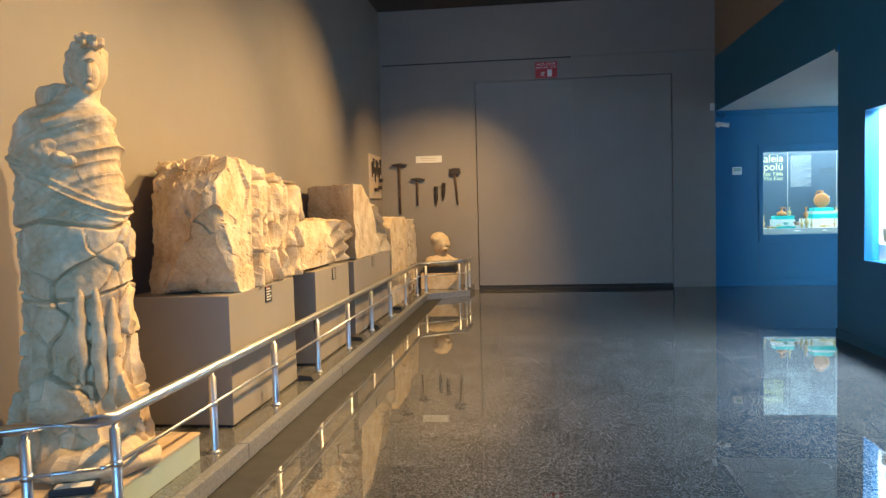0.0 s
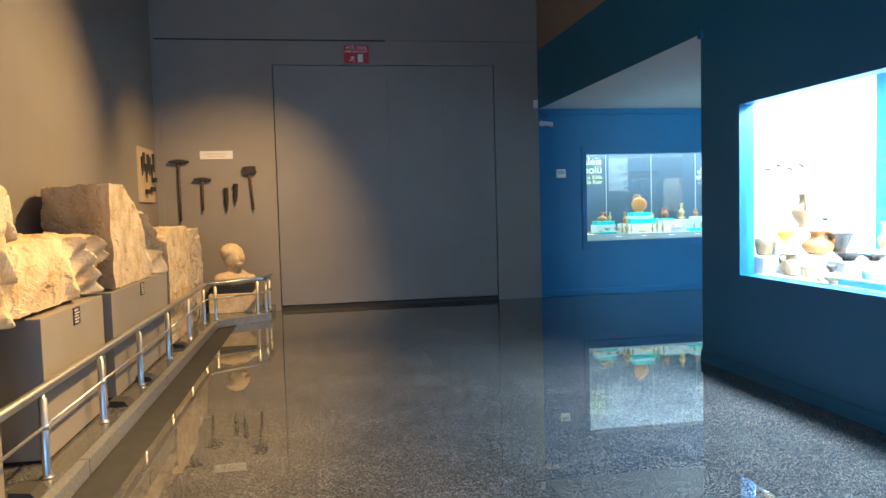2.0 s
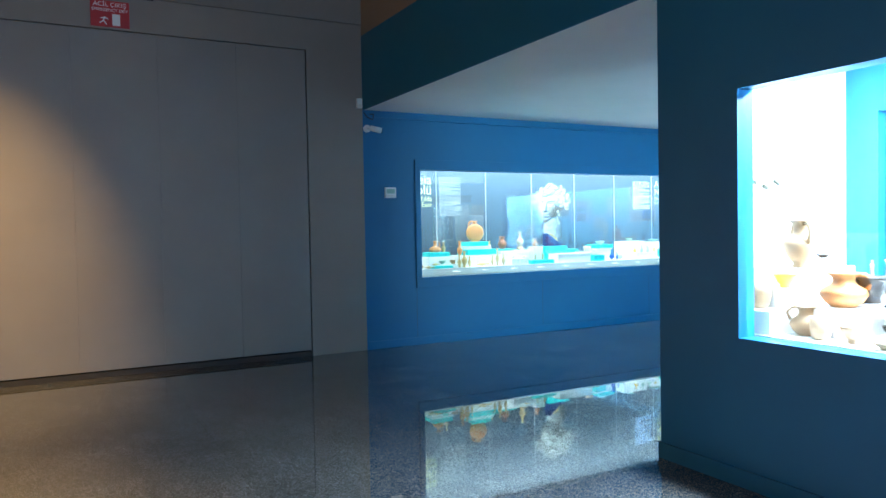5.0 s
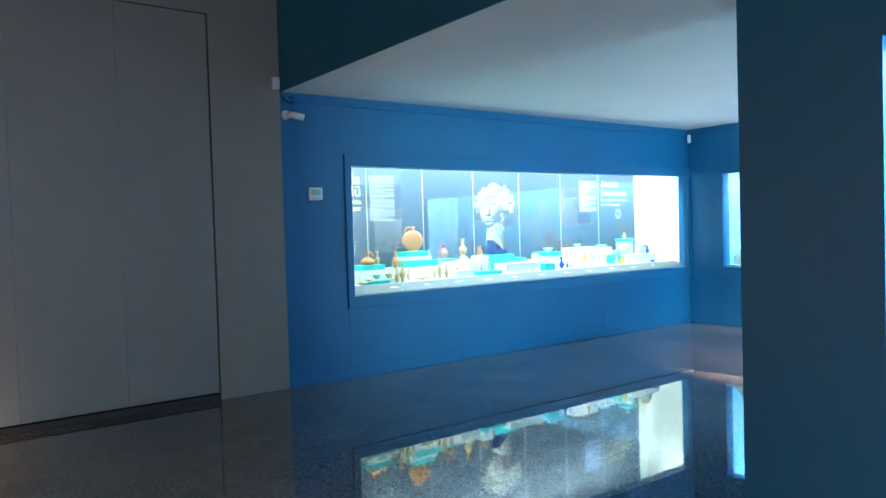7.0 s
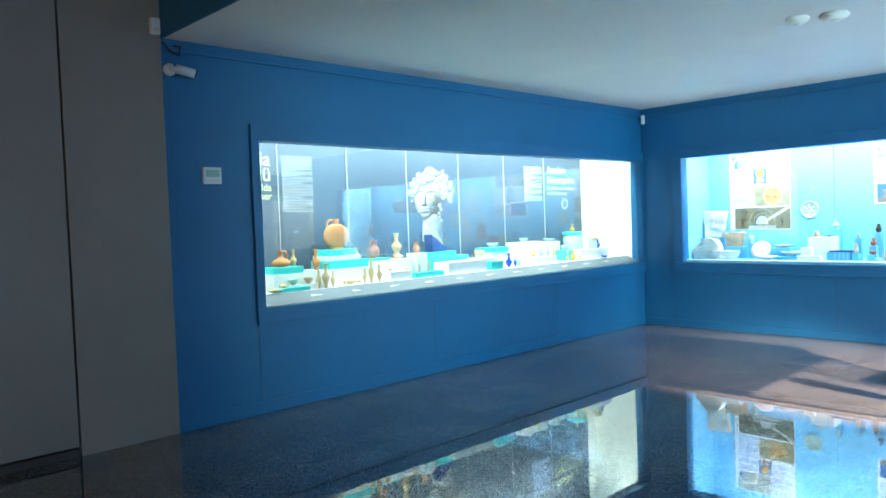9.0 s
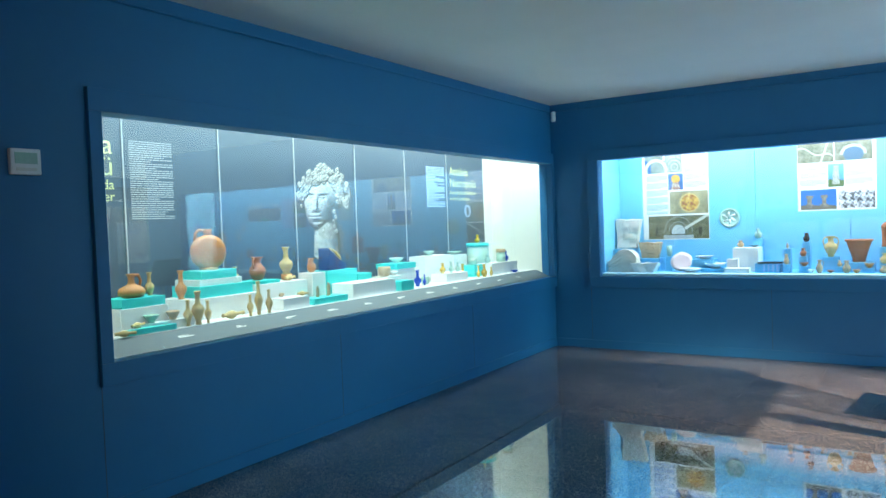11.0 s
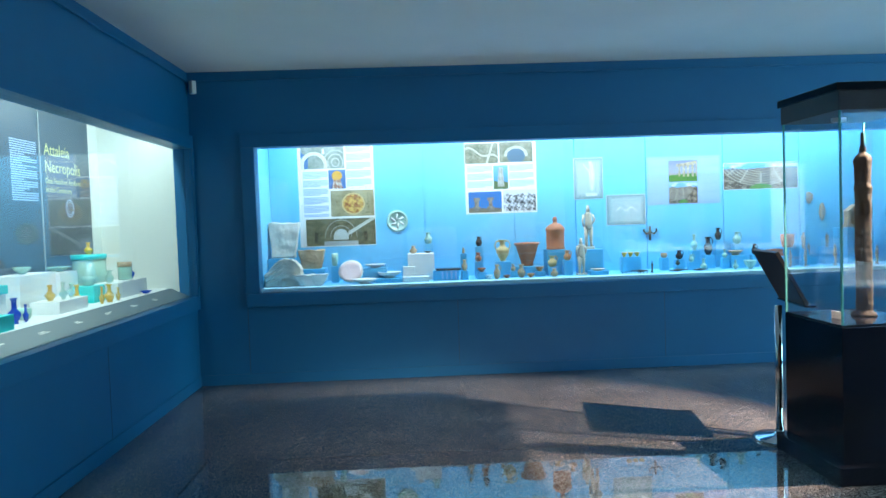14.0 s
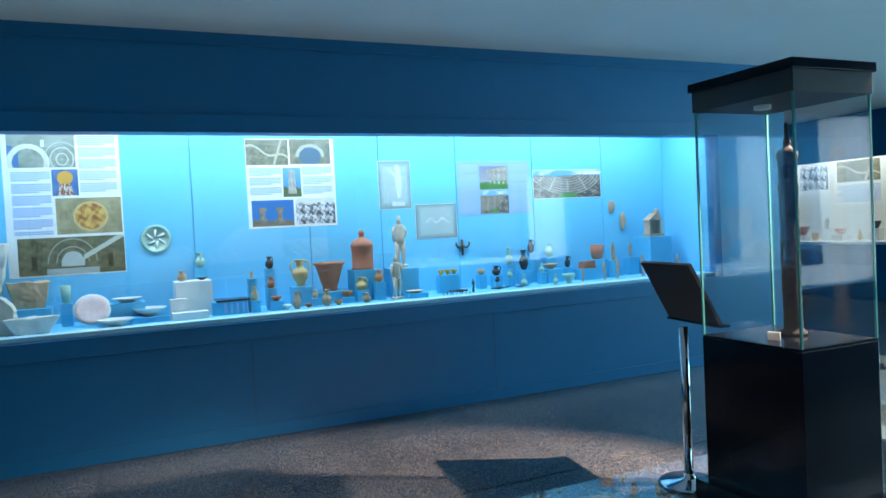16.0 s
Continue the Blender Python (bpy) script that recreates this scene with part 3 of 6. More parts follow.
def carved_drape(y, z):
    return (0.055 * (1 - 2 * abs(math.sin((y + z * 0.22) * 12))) + 0.02 * math.sin((y - z * 0.3) * 41)) * max(0.0, min(1.0, (y + 0.05) * 5))


rock("carved_block", -2.64, -2.01, 4.12, 5.96, 0.92, 1.79, "large broken marble block with carved standing figures", 3, 0.062, relief=carved_figures, cuts=92,
     planes=(((-0.62, -0.78, 0.05), (-2.6, 4.62, 1.4)), ((0.10, -0.86, -0.50), (-2.2, 4.52, 0.98)), ((-0.35, -0.62, 0.70), (-2.5, 4.62, 1.70)), ((0.80, -0.55, -0.25), (-2.05, 4.42, 1.15)), ((0.3, 0.1, 0.95), (-2.05, 4.9, 1.76))))
rock("carved_fragment", -2.60, -2.04, 5.82, 7.66, 0.915, 1.36, "low rounded marble fragment with worn drapery", 5, 0.045, "marble", relief=carved_drape, cuts=64, rounding=0.35,
     planes=(((0.2, 0.8, -0.55), (-2.1, 7.42, 0.97)),))
rock("carved_block", -2.68, -2.03, 7.68, 9.64, 0.905, 1.72, "tall rough marble block with a carved side", 8, 0.040, relief=carved_drape, cuts=76, pits=0.05,
     planes=(((-0.60, -0.80, 0.0), (-2.07, 7.74, 1.2)), ((0.05, 0.64, 0.77), (-2.1, 9.05, 1.30)), ((0.75, 0.25, 0.6), (-2.06, 8.4, 1.64))))
rock("stone_slab", -2.62, -2.03, 9.75, 11.02, 0.10, 1.33, "upright pitted marble slab standing on the platform", 11, 0.032, cuts=48, pits=0.03, planes=(((0.3, -0.5, 0.8), (-2.1, 9.85, 1.28)), ((0, 0.6, 0.8), (-2.2, 10.95, 1.25))))
rock("stone_slab", -2.60, -2.08, 11.15, 12.25, 0.10, 1.28, "upright rough marble slab standing on the platform", 14, 0.06, "marbledark", cuts=48, pits=0.05, planes=(((0.2, -0.6, 0.8), (-2.1, 11.3, 1.24)), ((0.1, 0.7, 0.7), (-2.2, 12.1, 1.15))))
solid("base_block", box_bm(-2.0, -1.38, 12.1, 12.62, 0.10, 0.36, 0.01), M["marble"], "low pale stone block carrying a bust", "block")
solid("base_plate", box_bm(-1.96, -1.42, 12.16, 12.58, 0.36, 0.46, 0.006), M["blackmatt"], "black block under the bust", "block")


def bust():
    bm = bmesh.new()
    def blob(c, s, n=20):
        r = bmesh.ops.create_uvsphere(bm, u_segments=n, v_segments=n, radius=1.0)
        for v in r["verts"]:
            w = Vector((v.co.x * s[0], v.co.y * s[1], v.co.z * s[2])) + Vector(c)
            v.co = w + v.co * (noise.noise(w * 9) * 0.02 + noise.noise(w * 22) * 0.01)
    blob((0, 0.02, 0.08), (0.25, 0.15, 0.11), 28)
    blob((0.17, -0.02, 0.06), (0.11, 0.11, 0.07))
    blob((0.0, -0.01, 0.20), (0.085, 0.085, 0.12))
    blob((0.0, -0.03, 0.355), (0.115, 0.135, 0.155), 28)
    blob((0.01, -0.155, 0.35), (0.02, 0.03, 0.04), 10)
    blob((0.0, -0.12, 0.27), (0.05, 0.05, 0.035), 12)
    blob((-0.02, 0.02, 0.41), (0.135, 0.14, 0.11), 26)
    return solid("bust", bm, M["marble"], "weathered pale marble bust on a black block", "bust", smooth=True, at=pose(-1.68, 12.36, 0.455, 0, 0, 35) @ Matrix.Scale(1.12, 4))


bust()


def statue():
    """A tall draped standing figure, one mesh: gridded rings with folds, a neck, a head and a foot."""
    bm = bmesh.new()
    keys = [(0.00, -0.06, 0.36, 0.30), (0.10, -0.05, 0.345, 0.28), (0.30, -0.02, 0.295, 0.25), (0.60, -0.01, 0.265, 0.235), (0.95, -0.005, 0.258, 0.23), (1.20, -0.01, 0.262, 0.225),
            (1.38, -0.03, 0.250, 0.205), (1.52, -0.035, 0.252, 0.19), (1.61, -0.035, 0.235, 0.165), (1.68, -0.02, 0.18, 0.135), (1.73, 0.03, 0.10, 0.095), (1.78, 0.07, 0.072, 0.075)]
    rows, cols = 300, 220
    rings = []
    for i in range(rows):
        z = 1.78 * i / (rows - 1)
        k = max(j for j in range(len(keys)) if keys[j][0] <= z + 1e-9)
        a, b = keys[k], keys[min(k + 1, len(keys) - 1)]
        f = 0 if a is b else (z - a[0]) / (b[0] - a[0])
        f = f * f * (3 - 2 * f)
        cx, rx, ry = (a[n] + (b[n] - a[n]) * f for n in (1, 2, 3))
        ring = []
        for j in range(cols):
            th = 2 * math.pi * j / cols
            c, s = math.cos(th), math.sin(th)
            p = Vector((cx + rx * c, ry * s, z))
            wob = noise.noise(p * 3.1) * 1.3
            lower = max(0, min(1, (0.80 - z) / 0.35))
            middle = max(0, min(1, (z - 0.55) / 0.2)) * max(0, min(1, (1.12 - z) / 0.06))
            upper = max(0, min(1, (z - 1.10) / 0.10)) * max(0, min(1, (1.70 - z) / 0.08))
            ridge = lambda q: 1 - 2 * abs(math.sin(q)) ** 0.6
            patch = max(0.0, min(1.0, 0.75 + 1.6 * noise.noise(p * 4.3 + Vector((2, 7, 1)))))
            # skirts fall straight, the cloak sweeps up across the body, the chest is gathered under the hand
            fold = 0.030 * lower * ridge(th * 4.0 + 1.3 * math.sin(z * 4) + wob) + 0.012 * lower * ridge(th * 9 - z * 4.0 + wob * 1.5) * patch
            fold += 0.011 * middle * ridge(z * 15 - p.x * 16 + wob * 1.2) * patch
            fold += upper * patch * (0.012 * ridge(z * 20 - p.x * 11 + wob) + 0.007 * ridge(z * 47 - p.x * 27 + wob * 1.6))
            fold += 0.030 * math.exp(-((z - 1.33 + 0.55 * p.x) / 0.045) ** 2) * (0.6 + 0.4 * ridge(z * 90 + p.x * 50)) * (s < 0.4)
            fold += 0.022 * math.exp(-((z - 1.60 - 0.35 * abs(p.x)) / 0.03) ** 2)
            fold -= 0.034 * math.exp(-((z - 1.145 - 0.02 * math.sin(th * 3) - 0.012 * noise.noise(p * 9)) / 0.008) ** 2)
            fold -= 0.028 * math.exp(-((z - 0.83 - 0.03 * math.sin(th * 2 + 1) - 0.012 * noise.noise(p * 9)) / 0.007) ** 2)
            cellp = Vector((p.x * 5.0 + 3, p.y * 5.0, z * 5.0)) + Vector((1, 1, 1)) * 0.35 * noise.noise(p * 6)
            near, points = noise.voronoi(cellp)
            joint = max(0.0, 1 - (near[1] - near[0]) / 0.07)
            broken = max(0.0, min(1.0, 0.35 + (1.15 - z) * 1.2)) if z > 0.35 else 0.35
            fold -= 0.026 * joint * broken
            fold += (noise.cell(points[0] * 7.3) - 0.5) * 0.016 * broken
            fold += 0.010 * noise.noise(p * 9) + 0.004 * noise.noise(p * 31)
            fade = 0.25 if z > 1.7 else 1.0
            ring.append(bm.verts.new(p + Vector((c, s, 0)) * fold * fade))
        rings.append(ring)
    for a, b in zip(rings, rings[1:]):
        for j in range(cols):
            bm.faces.new((a[j], a[(j + 1) % cols], b[(j + 1) % cols], b[j]))
    bm.faces.new(rings[0][::-1])
    bm.faces.new(rings[-1])

    def blob(c, s, turn=0, n=24, rough=0.012, freq=14):
        r = bmesh.ops.create_uvsphere(bm, u_segments=n, v_segments=n, radius=1.0)
        q = Euler((0, 0, radians(turn)))
        for v in r["verts"]:
            w = Vector((v.co.x * s[0], v.co.y * s[1], v.co.z * s[2]))
            w.rotate(q)
            w += Vector(c)
            v.co = w + v.co * noise.noise(w * freq) * rough
    blob((0.105, -0.01, 1.875), (0.078, 0.088, 0.118), n=44, rough=0.003)      # skull
    blob((0.125, -0.055, 1.835), (0.060, 0.050, 0.085), turn=-25, n=36, rough=0.002)  # face
    blob((0.165, -0.105, 1.850), (0.013, 0.016, 0.034), turn=-30, n=14, rough=0.0)  # nose
    blob((0.160, -0.090, 1.893), (0.040, 0.018, 0.010), turn=-30, n=14, rough=0.0)  # brow
    blob((0.155, -0.098, 1.803), (0.022, 0.014, 0.010), turn=-30, n=12, rough=0.0)  # lips
    blob((0.145, -0.085, 1.772), (0.028, 0.026, 0.022), turn=-30, n=14, rough=0.0)  # chin
    blob((0.085, 0.015, 1.930), (0.088, 0.095, 0.075), n=40, rough=0.016, freq=36)  # hair
    blob((0.135, -0.045, 1.985), (0.062, 0.060, 0.030), n=30, rough=0.030, freq=34)
    blob((0.040, 0.02, 1.86), (0.060, 0.085, 0.085), n=30, rough=0.014, freq=36)
    blob((-0.11, 0.02, 1.70), (0.075, 0.09, 0.115), turn=20, n=28, rough=0.05, freq=11)   # broken shoulder lump
    blob((-0.03, 0.05, 1.75), (0.10, 0.08, 0.07), n=24, rough=0.04, freq=12)
    blob((-0.02, -0.185, 1.485), (0.065, 0.04, 0.055), n=26, rough=0.03, freq=22)  # hand in the folds
    blob((0.05, -0.20, 1.43), (0.09, 0.035, 0.035), turn=-15, n=24, rough=0.03, freq=18)
    blob((0.175, -0.15, 0.60), (0.032, 0.04, 0.26), n=22, rough=0.02)        # hanging cloth
    blob((0.115, -0.185, 0.63), (0.026, 0.032, 0.22), n=22, rough=0.02)
    blob((0.215, -0.09, 0.56), (0.028, 0.04, 0.24), n=22, rough=0.02)
    blob((-0.16, -0.34, 0.05), (0.085, 0.17, 0.075), turn=12, n=24, rough=0.012)  # foot
    for k in range(5):
        blob((-0.225 + 0.036 * k, -0.485 + 0.012 * abs(k - 1), 0.035), (0.019, 0.035, 0.024), n=10, rough=0.0)
    blob((0.12, -0.12, 0.06), (0.28, 0.24, 0.09), n=30, rough=0.05, freq=9)
    return solid("statue", bm, M["marble"], "tall cracked marble statue of a draped standing figure", "statue", smooth=False, at=pose(-2.31, 3.38, 0.245))


statue()
base = thing("display_plinth", "low pale green painted base under the statue", "base")
part("body", box_bm(-2.74, -1.96, 2.86, 3.82, 0.10, 0.235, 0.006), M["paintgreen"], base)
part("top", box_bm(-2.745, -1.955, 2.855, 3.825, 0.235, 0.25, 0.003), M["buffboard"], base)
lab = thing("exhibit_label", "small tilted label card lying on the statue base", "label", (-2.12, 2.98, 0.25), 20)
part("plate", box_bm(-0.09, 0.09, -0.05, 0.05, 0.0, 0.03, 0.003), M["blackmatt"], lab)
part("print", box_bm(-0.075, 0.075, -0.035, 0.03, 0.03, 0.0308), M["paper"], lab)


# ---- hall: tools and signs on the end wall ----
def hammer(x, z_top, length, head, label, tilt=0, head_h=0.05, point=False):
    t = thing("stone_hammer", label, "hammer", group="old tools on the wall")
    t.matrix_world = pose(x, NORTH - 0.035, z_top, 0, tilt, 0)
    bm = bmesh.new()
    sweep(bm, [(0, 0, -0.01), (0, 0, -length * 0.5), (0, 0, -length)], lambda f: 0.020 - 0.004 * f, 10)
    part("handle", bm, M["oldwood"], t, "worn dark wooden handle", True)
    bm = bmesh.new()
    hw = head / 2
    pts = [(-hw, -0.012 if point else -head_h * 0.4), (-hw * 0.25, -head_h * 0.55), (hw * 0.25, -head_h * 0.55), (hw, -0.012 if point else -head_h * 0.4), (hw, 0.006 if point else head_h * 0.4), (hw * 0.25, head_h * 0.5), (-hw * 0.25, head_h * 0.5), (-hw, 0.006 if point else head_h * 0.4)]
    f = [bm.verts.new((a, -0.026, b)) for a, b in pts]
    g = [bm.verts.new((a, 0.026, b)) for a, b in pts]
    bm.faces.new(f)
    bm.faces.new(g[::-1])
    for i in range(8):
        bm.faces.new((f[i], g[i], g[(i + 1) % 8], f[(i + 1) % 8]))
    part("head", bm, M["iron"], t, "dark iron head")
    for zz in (-0.12, -length + 0.1):
        bm = bmesh.new()
        add_tube(bm, (0, 0.012, zz), (0, 0.035, zz), 0.006, seg=8)
        part("peg", bm, M["iron"], t)
    return t


hammer(-2.44, 2.225, 0.86, 0.27, "long-handled pick with a narrow iron head", 0, 0.055, True)
hammer(-2.12, 1.965, 0.46, 0.24, "short double-pointed pick with dark handle", 1, 0.05, True)
hammer(-1.46, 2.085, 0.58, 0.19, "heavy iron-headed mason's hammer with dark handle", -4, 0.11)


def chisel(x, z_top, length, label, tilt):
    t = thing("chisel", label, "chisel", group="old tools on the wall")
    t.matrix_world = pose(x, NORTH - 0.03, z_top, 0, tilt, 0)
    bm = bmesh.new()
    lathe(bm, [(0.004, -length), (0.026, -length * 0.72), (0.034, -length * 0.5), (0.030, -0.06), (0.034, -0.03), (0.034, 0)], 8)
    part("blade", bm, M["iron"], t)
    bm = bmesh.new()
    add_box(bm, -0.05, 0.035, -0.012, 0.028, -0.06, -0.045)
    part("bracket", bm, M["iron"], t)


chisel(-1.80, 1.83, 0.35, "pointed dark iron chisel on the wall", 0)
chisel(-1.66, 1.89, 0.32, "broad dark iron chisel on the wall", 3)
pl = thing("wall_plaque", "long cream card with a line of small print", "plaque", (-1.915, NORTH - 0.008, 2.31))
part("card", box_bm(-0.23, 0.23, 0, 0.008, -0.06, 0.06, 0.002), M["paper"], pl)
bm = bmesh.new()
for k, (a, b) in enumerate(((-0.16, 0.15), (-0.12, 0.12))):
    add_box(bm, a, b, -0.0008, 0, 0.012 - 0.035 * k, 0.020 - 0.035 * k)
part("print", bm, M["clay"], pl)

# tool board on the side wall
tb = thing("tool_board", "cream wooden board with small iron tools", "board", (WEST, 12.15, 2.0))
part("panel", box_bm(0.0, 0.025, -0.42, 0.42, -0.36, 0.36, 0.004), M["buffboard"], tb)
rnd = random.Random(4)
for k in range(7):
    yy, zz = -0.32 + 0.105 * k, 0.1 + 0.08 * math.sin(k * 2.3)
    bm = bmesh.new()
    add_tube(bm, (0.045, yy, zz + 0.13), (0.045, yy + rnd.uniform(-0.03, 0.03), zz - 0.12), 0.018, 0.008, 8)
    part("tool", bm, M["iron"], tb)
for yy, zz in ((-0.1, -0.22), (0.2, -0.18), (0.3, -0.05)):
    bm = bmesh.new()
    add_box(bm, 0.026, 0.08, yy - 0.06, yy + 0.06, zz - 0.03, zz + 0.03, 0.008)
    part("tool", bm, M["iron"], tb)


def lettering(name, text, size, m, mat, parent=None, align="LEFT", depth=0.0006):
    cu = bpy.data.curves.new(name, "FONT")
    cu.body, cu.size, cu.align_x, cu.extrude = text, size, align, depth
    tmp = bpy.data.objects.new("tmp", cu)
    me = bpy.data.meshes.new_from_object(tmp)
    bpy.data.objects.remove(tmp)
    me.materials.append(mat)
    ob = new(name, me)
    ob.matrix_world = m
    if parent:
        ob.parent = parent
        ob.matrix_basis = m
    return ob


sign = thing("exit_sign", "red emergency exit sign with white lettering", "sign", (0.155, NORTH - 0.012, 3.765))
part("panel", box_bm(-0.185, 0.185, 0, 0.010, -0.135, 0.135, 0.003), M["red"], sign)
lettering("lettering", "ACİL ÇIKIŞ", 0.062, pose(0, -0.001, 0.075, 90), M["whiteprint"], sign, "CENTER")
lettering("lettering", "EMERGENCY EXIT", 0.043, pose(0, -0.001, 0.025, 90), M["whiteprint"], sign, "CENTER")
part("pictogram_door", box_bm(0.02, 0.095, -0.0015, 0, -0.115, 0.002), M["whiteprint"], sign, "white door symbol")
bm = bmesh.new()
for a, b in (((-0.05, -0.03), (-0.065, -0.07)), ((-0.065, -0.07), (-0.035, -0.11)), ((-0.065, -0.07), (-0.10, -0.10)), ((-0.055, -0.04), (-0.02, -0.055)), ((-0.055, -0.04), (-0.09, -0.05))):
    add_tube(bm, (a[0], -0.0005, a[1]), (b[0], -0.0005, b[1]), 0.006, seg=6)
part("pictogram", bm, M["whiteprint"], sign, "white direction symbol")


# ---- cameras, sensors, control box ----
def bullet_camera(x, y, z, aim):
    t = thing("security_camera", "small white bullet camera with a black lens", "camera", (x, y, z))
    bm = bmesh.new()
    add_tube(bm, (0, 0, 0), (0, -0.03, 0), 0.045, seg=20)
    part("mount", bm, M["white"], t, "", True)
    bm = bmesh.new()
    sweep(bm, [(0, -0.03, 0), (0.02, -0.06, 0.0), (0.05, -0.08, -0.005)], 0.015, 8)
    part("arm", bm, M["white"], t, "", True)
    bm = bmesh.new()
    add_tube(bm, (0.02, -0.075, 0.0), (0.15, -0.11, -0.03), 0.034, seg=20)
    part("body", bm, M["white"], t, "", True)
    bm = bmesh.new()
    add_tube(bm, (0.15, -0.11, -0.03), (0.158, -0.1125, -0.032), 0.028, seg=20)
    part("lens", bm, M["black"], t, "black lens front", True)


bullet_camera(2.99, NORTH, 2.72, 0)
def motion_sensor(x, y, z, rz, label):
    t = thing("alarm_sensor", label, "sensor", (x, y, z), rz)
    part("housing", box_bm(-0.035, 0.035, -0.045, 0, -0.06, 0.06, 0.01), M["white"], t)
    part("window", box_bm(-0.022, 0.022, -0.048, -0.044, -0.045, -0.01, 0.002), M["paper"], t)


motion_sensor(2.89, NORTH - 0.004, 3.02, 0, "small white alarm sensor high on the wall")
motion_sensor(9.53, NORTH - 0.05, 2.80, 40, "small white alarm sensor in the wall corner")
bm = bmesh.new()
sweep(bm, [(2.95, NORTH - 0.01, 2.92), (2.99, NORTH - 0.03, 2.86), (3.06, NORTH - 0.03, 2.83), (3.08, NORTH - 0.02, 2.90), (3.03, NORTH - 0.012, 2.90)], 0.007, 6)
solid("cable", bm, M["blackmatt"], "short looped dark cable on the wall", "cable", smooth=True)
ct = thing("control_panel", "small white wall thermostat with a grey display", "control panel", (3.285, NORTH, 1.94))
part("housing", box_bm(-0.075, 0.075, -0.03, 0, -0.065, 0.065, 0.008), M["white"], ct)
part("display", box_bm(-0.055, 0.055, -0.0325, -0.029, -0.01, 0.045, 0.001), M["greenglass"], ct, "grey-green display")
part("button_row", box_bm(-0.05, 0.05, -0.0325, -0.029, -0.045, -0.03, 0.001), M["paper"], ct)
# conduits under the ceiling
bm = bmesh.new()
add_tube(bm, (2.96, NORTH - 0.015, 2.86), (9.58, NORTH - 0.015, 2.86), 0.008, seg=8)
structure("trim_conduit", bm, M["blue"], "thin painted conduit under the ceiling")
bm = bmesh.new()
add_tube(bm, (EAST - 0.015, 12.84, 2.86), (EAST - 0.015, 5.3, 2.86), 0.008, seg=8)
structure("trim_conduit", bm, M["blue"], "thin painted conduit under the ceiling")


def smoke_detector(x, y, r, label):
    t = thing("smoke_detector", label, "detector", (x, y, GAL_TOP))
    bm = bmesh.new()
    lathe(bm, [(r * 0.9, 0), (r, -0.01), (r, -0.02), (r * 0.75, -0.045), (r * 0.3, -0.05)], 28)
    part("housing", bm, M["white"], t, "", True)
    bm = bmesh.new()
    lathe(bm, [(r * 0.3, -0.049), (r * 0.28, -0.058), (r * 0.1, -0.06)], 20)
    part("cap", bm, M["white"], t, "", True)


smoke_detector(6.40, 9.63, 0.085, "round white smoke detector on the ceiling")
smoke_detector(6.52, 9.41, 0.10, "flat round white ceiling disc")


# ---- vitrine with a wooden figure, and its reading stand ----
vt = thing("vitrine", "black pedestal showcase with a glass hood and black lid", "showcase", (6.765, 8.265, 0))
part("plinth", box_bm(-0.345, 0.345, -0.30, 0.30, 0.0, 0.10, 0.003), M["black"], vt)
part("pedestal", box_bm(-0.30, 0.30, -0.255, 0.255, 0.10, 0.845, 0.003), M["black"], vt)
part("deck", box_bm(-0.298, 0.298, -0.253, 0.253, 0.845, 0.857, 0.002), M["black"], vt, "glossy black deck")
for a, b in (((-0.290, 0.290), (0.245, 0.253)), ((-0.290, 0.290), (-0.253, -0.245)), ((-0.298, -0.290), (-0.253, 0.253)), ((0.290, 0.298), (-0.253, 0.253))):
    part("pane", box_bm(*a, *b, 0.857, 2.07), M["glass"], vt, "clear glass side")
for x in (-0.294, 0.294):
    for y in (-0.249, 0.249):
        part("glass_edge", box_bm(x - 0.005, x + 0.005, y - 0.005, y + 0.005, 0.858, 2.07), M["edgeglass"], vt, "green glass edge")
part("lid_skirt", box_bm(-0.305, 0.305, -0.26, 0.26, 2.0, 2.10, 0.003), M["blackmatt"], vt)
part("lid", box_bm(-0.318, 0.318, -0.275, 0.275, 2.10, 2.145, 0.004), M["black"], vt, "black lid")
bm = bmesh.new()
add_tube(bm, (0.05, 0.05, 1.98), (0.05, 0.05, 2.0), 0.04, seg=16)
part("lamp", bm, M["white"], vt, "small round lamp under the lid", True)
lamp("vitrine_lamp", "SPOT", pose(6.80, 8.30, 1.97), 1.2, (1.0, 0.92, 0.82), cone=70, blend=0.6, soft=0.02)


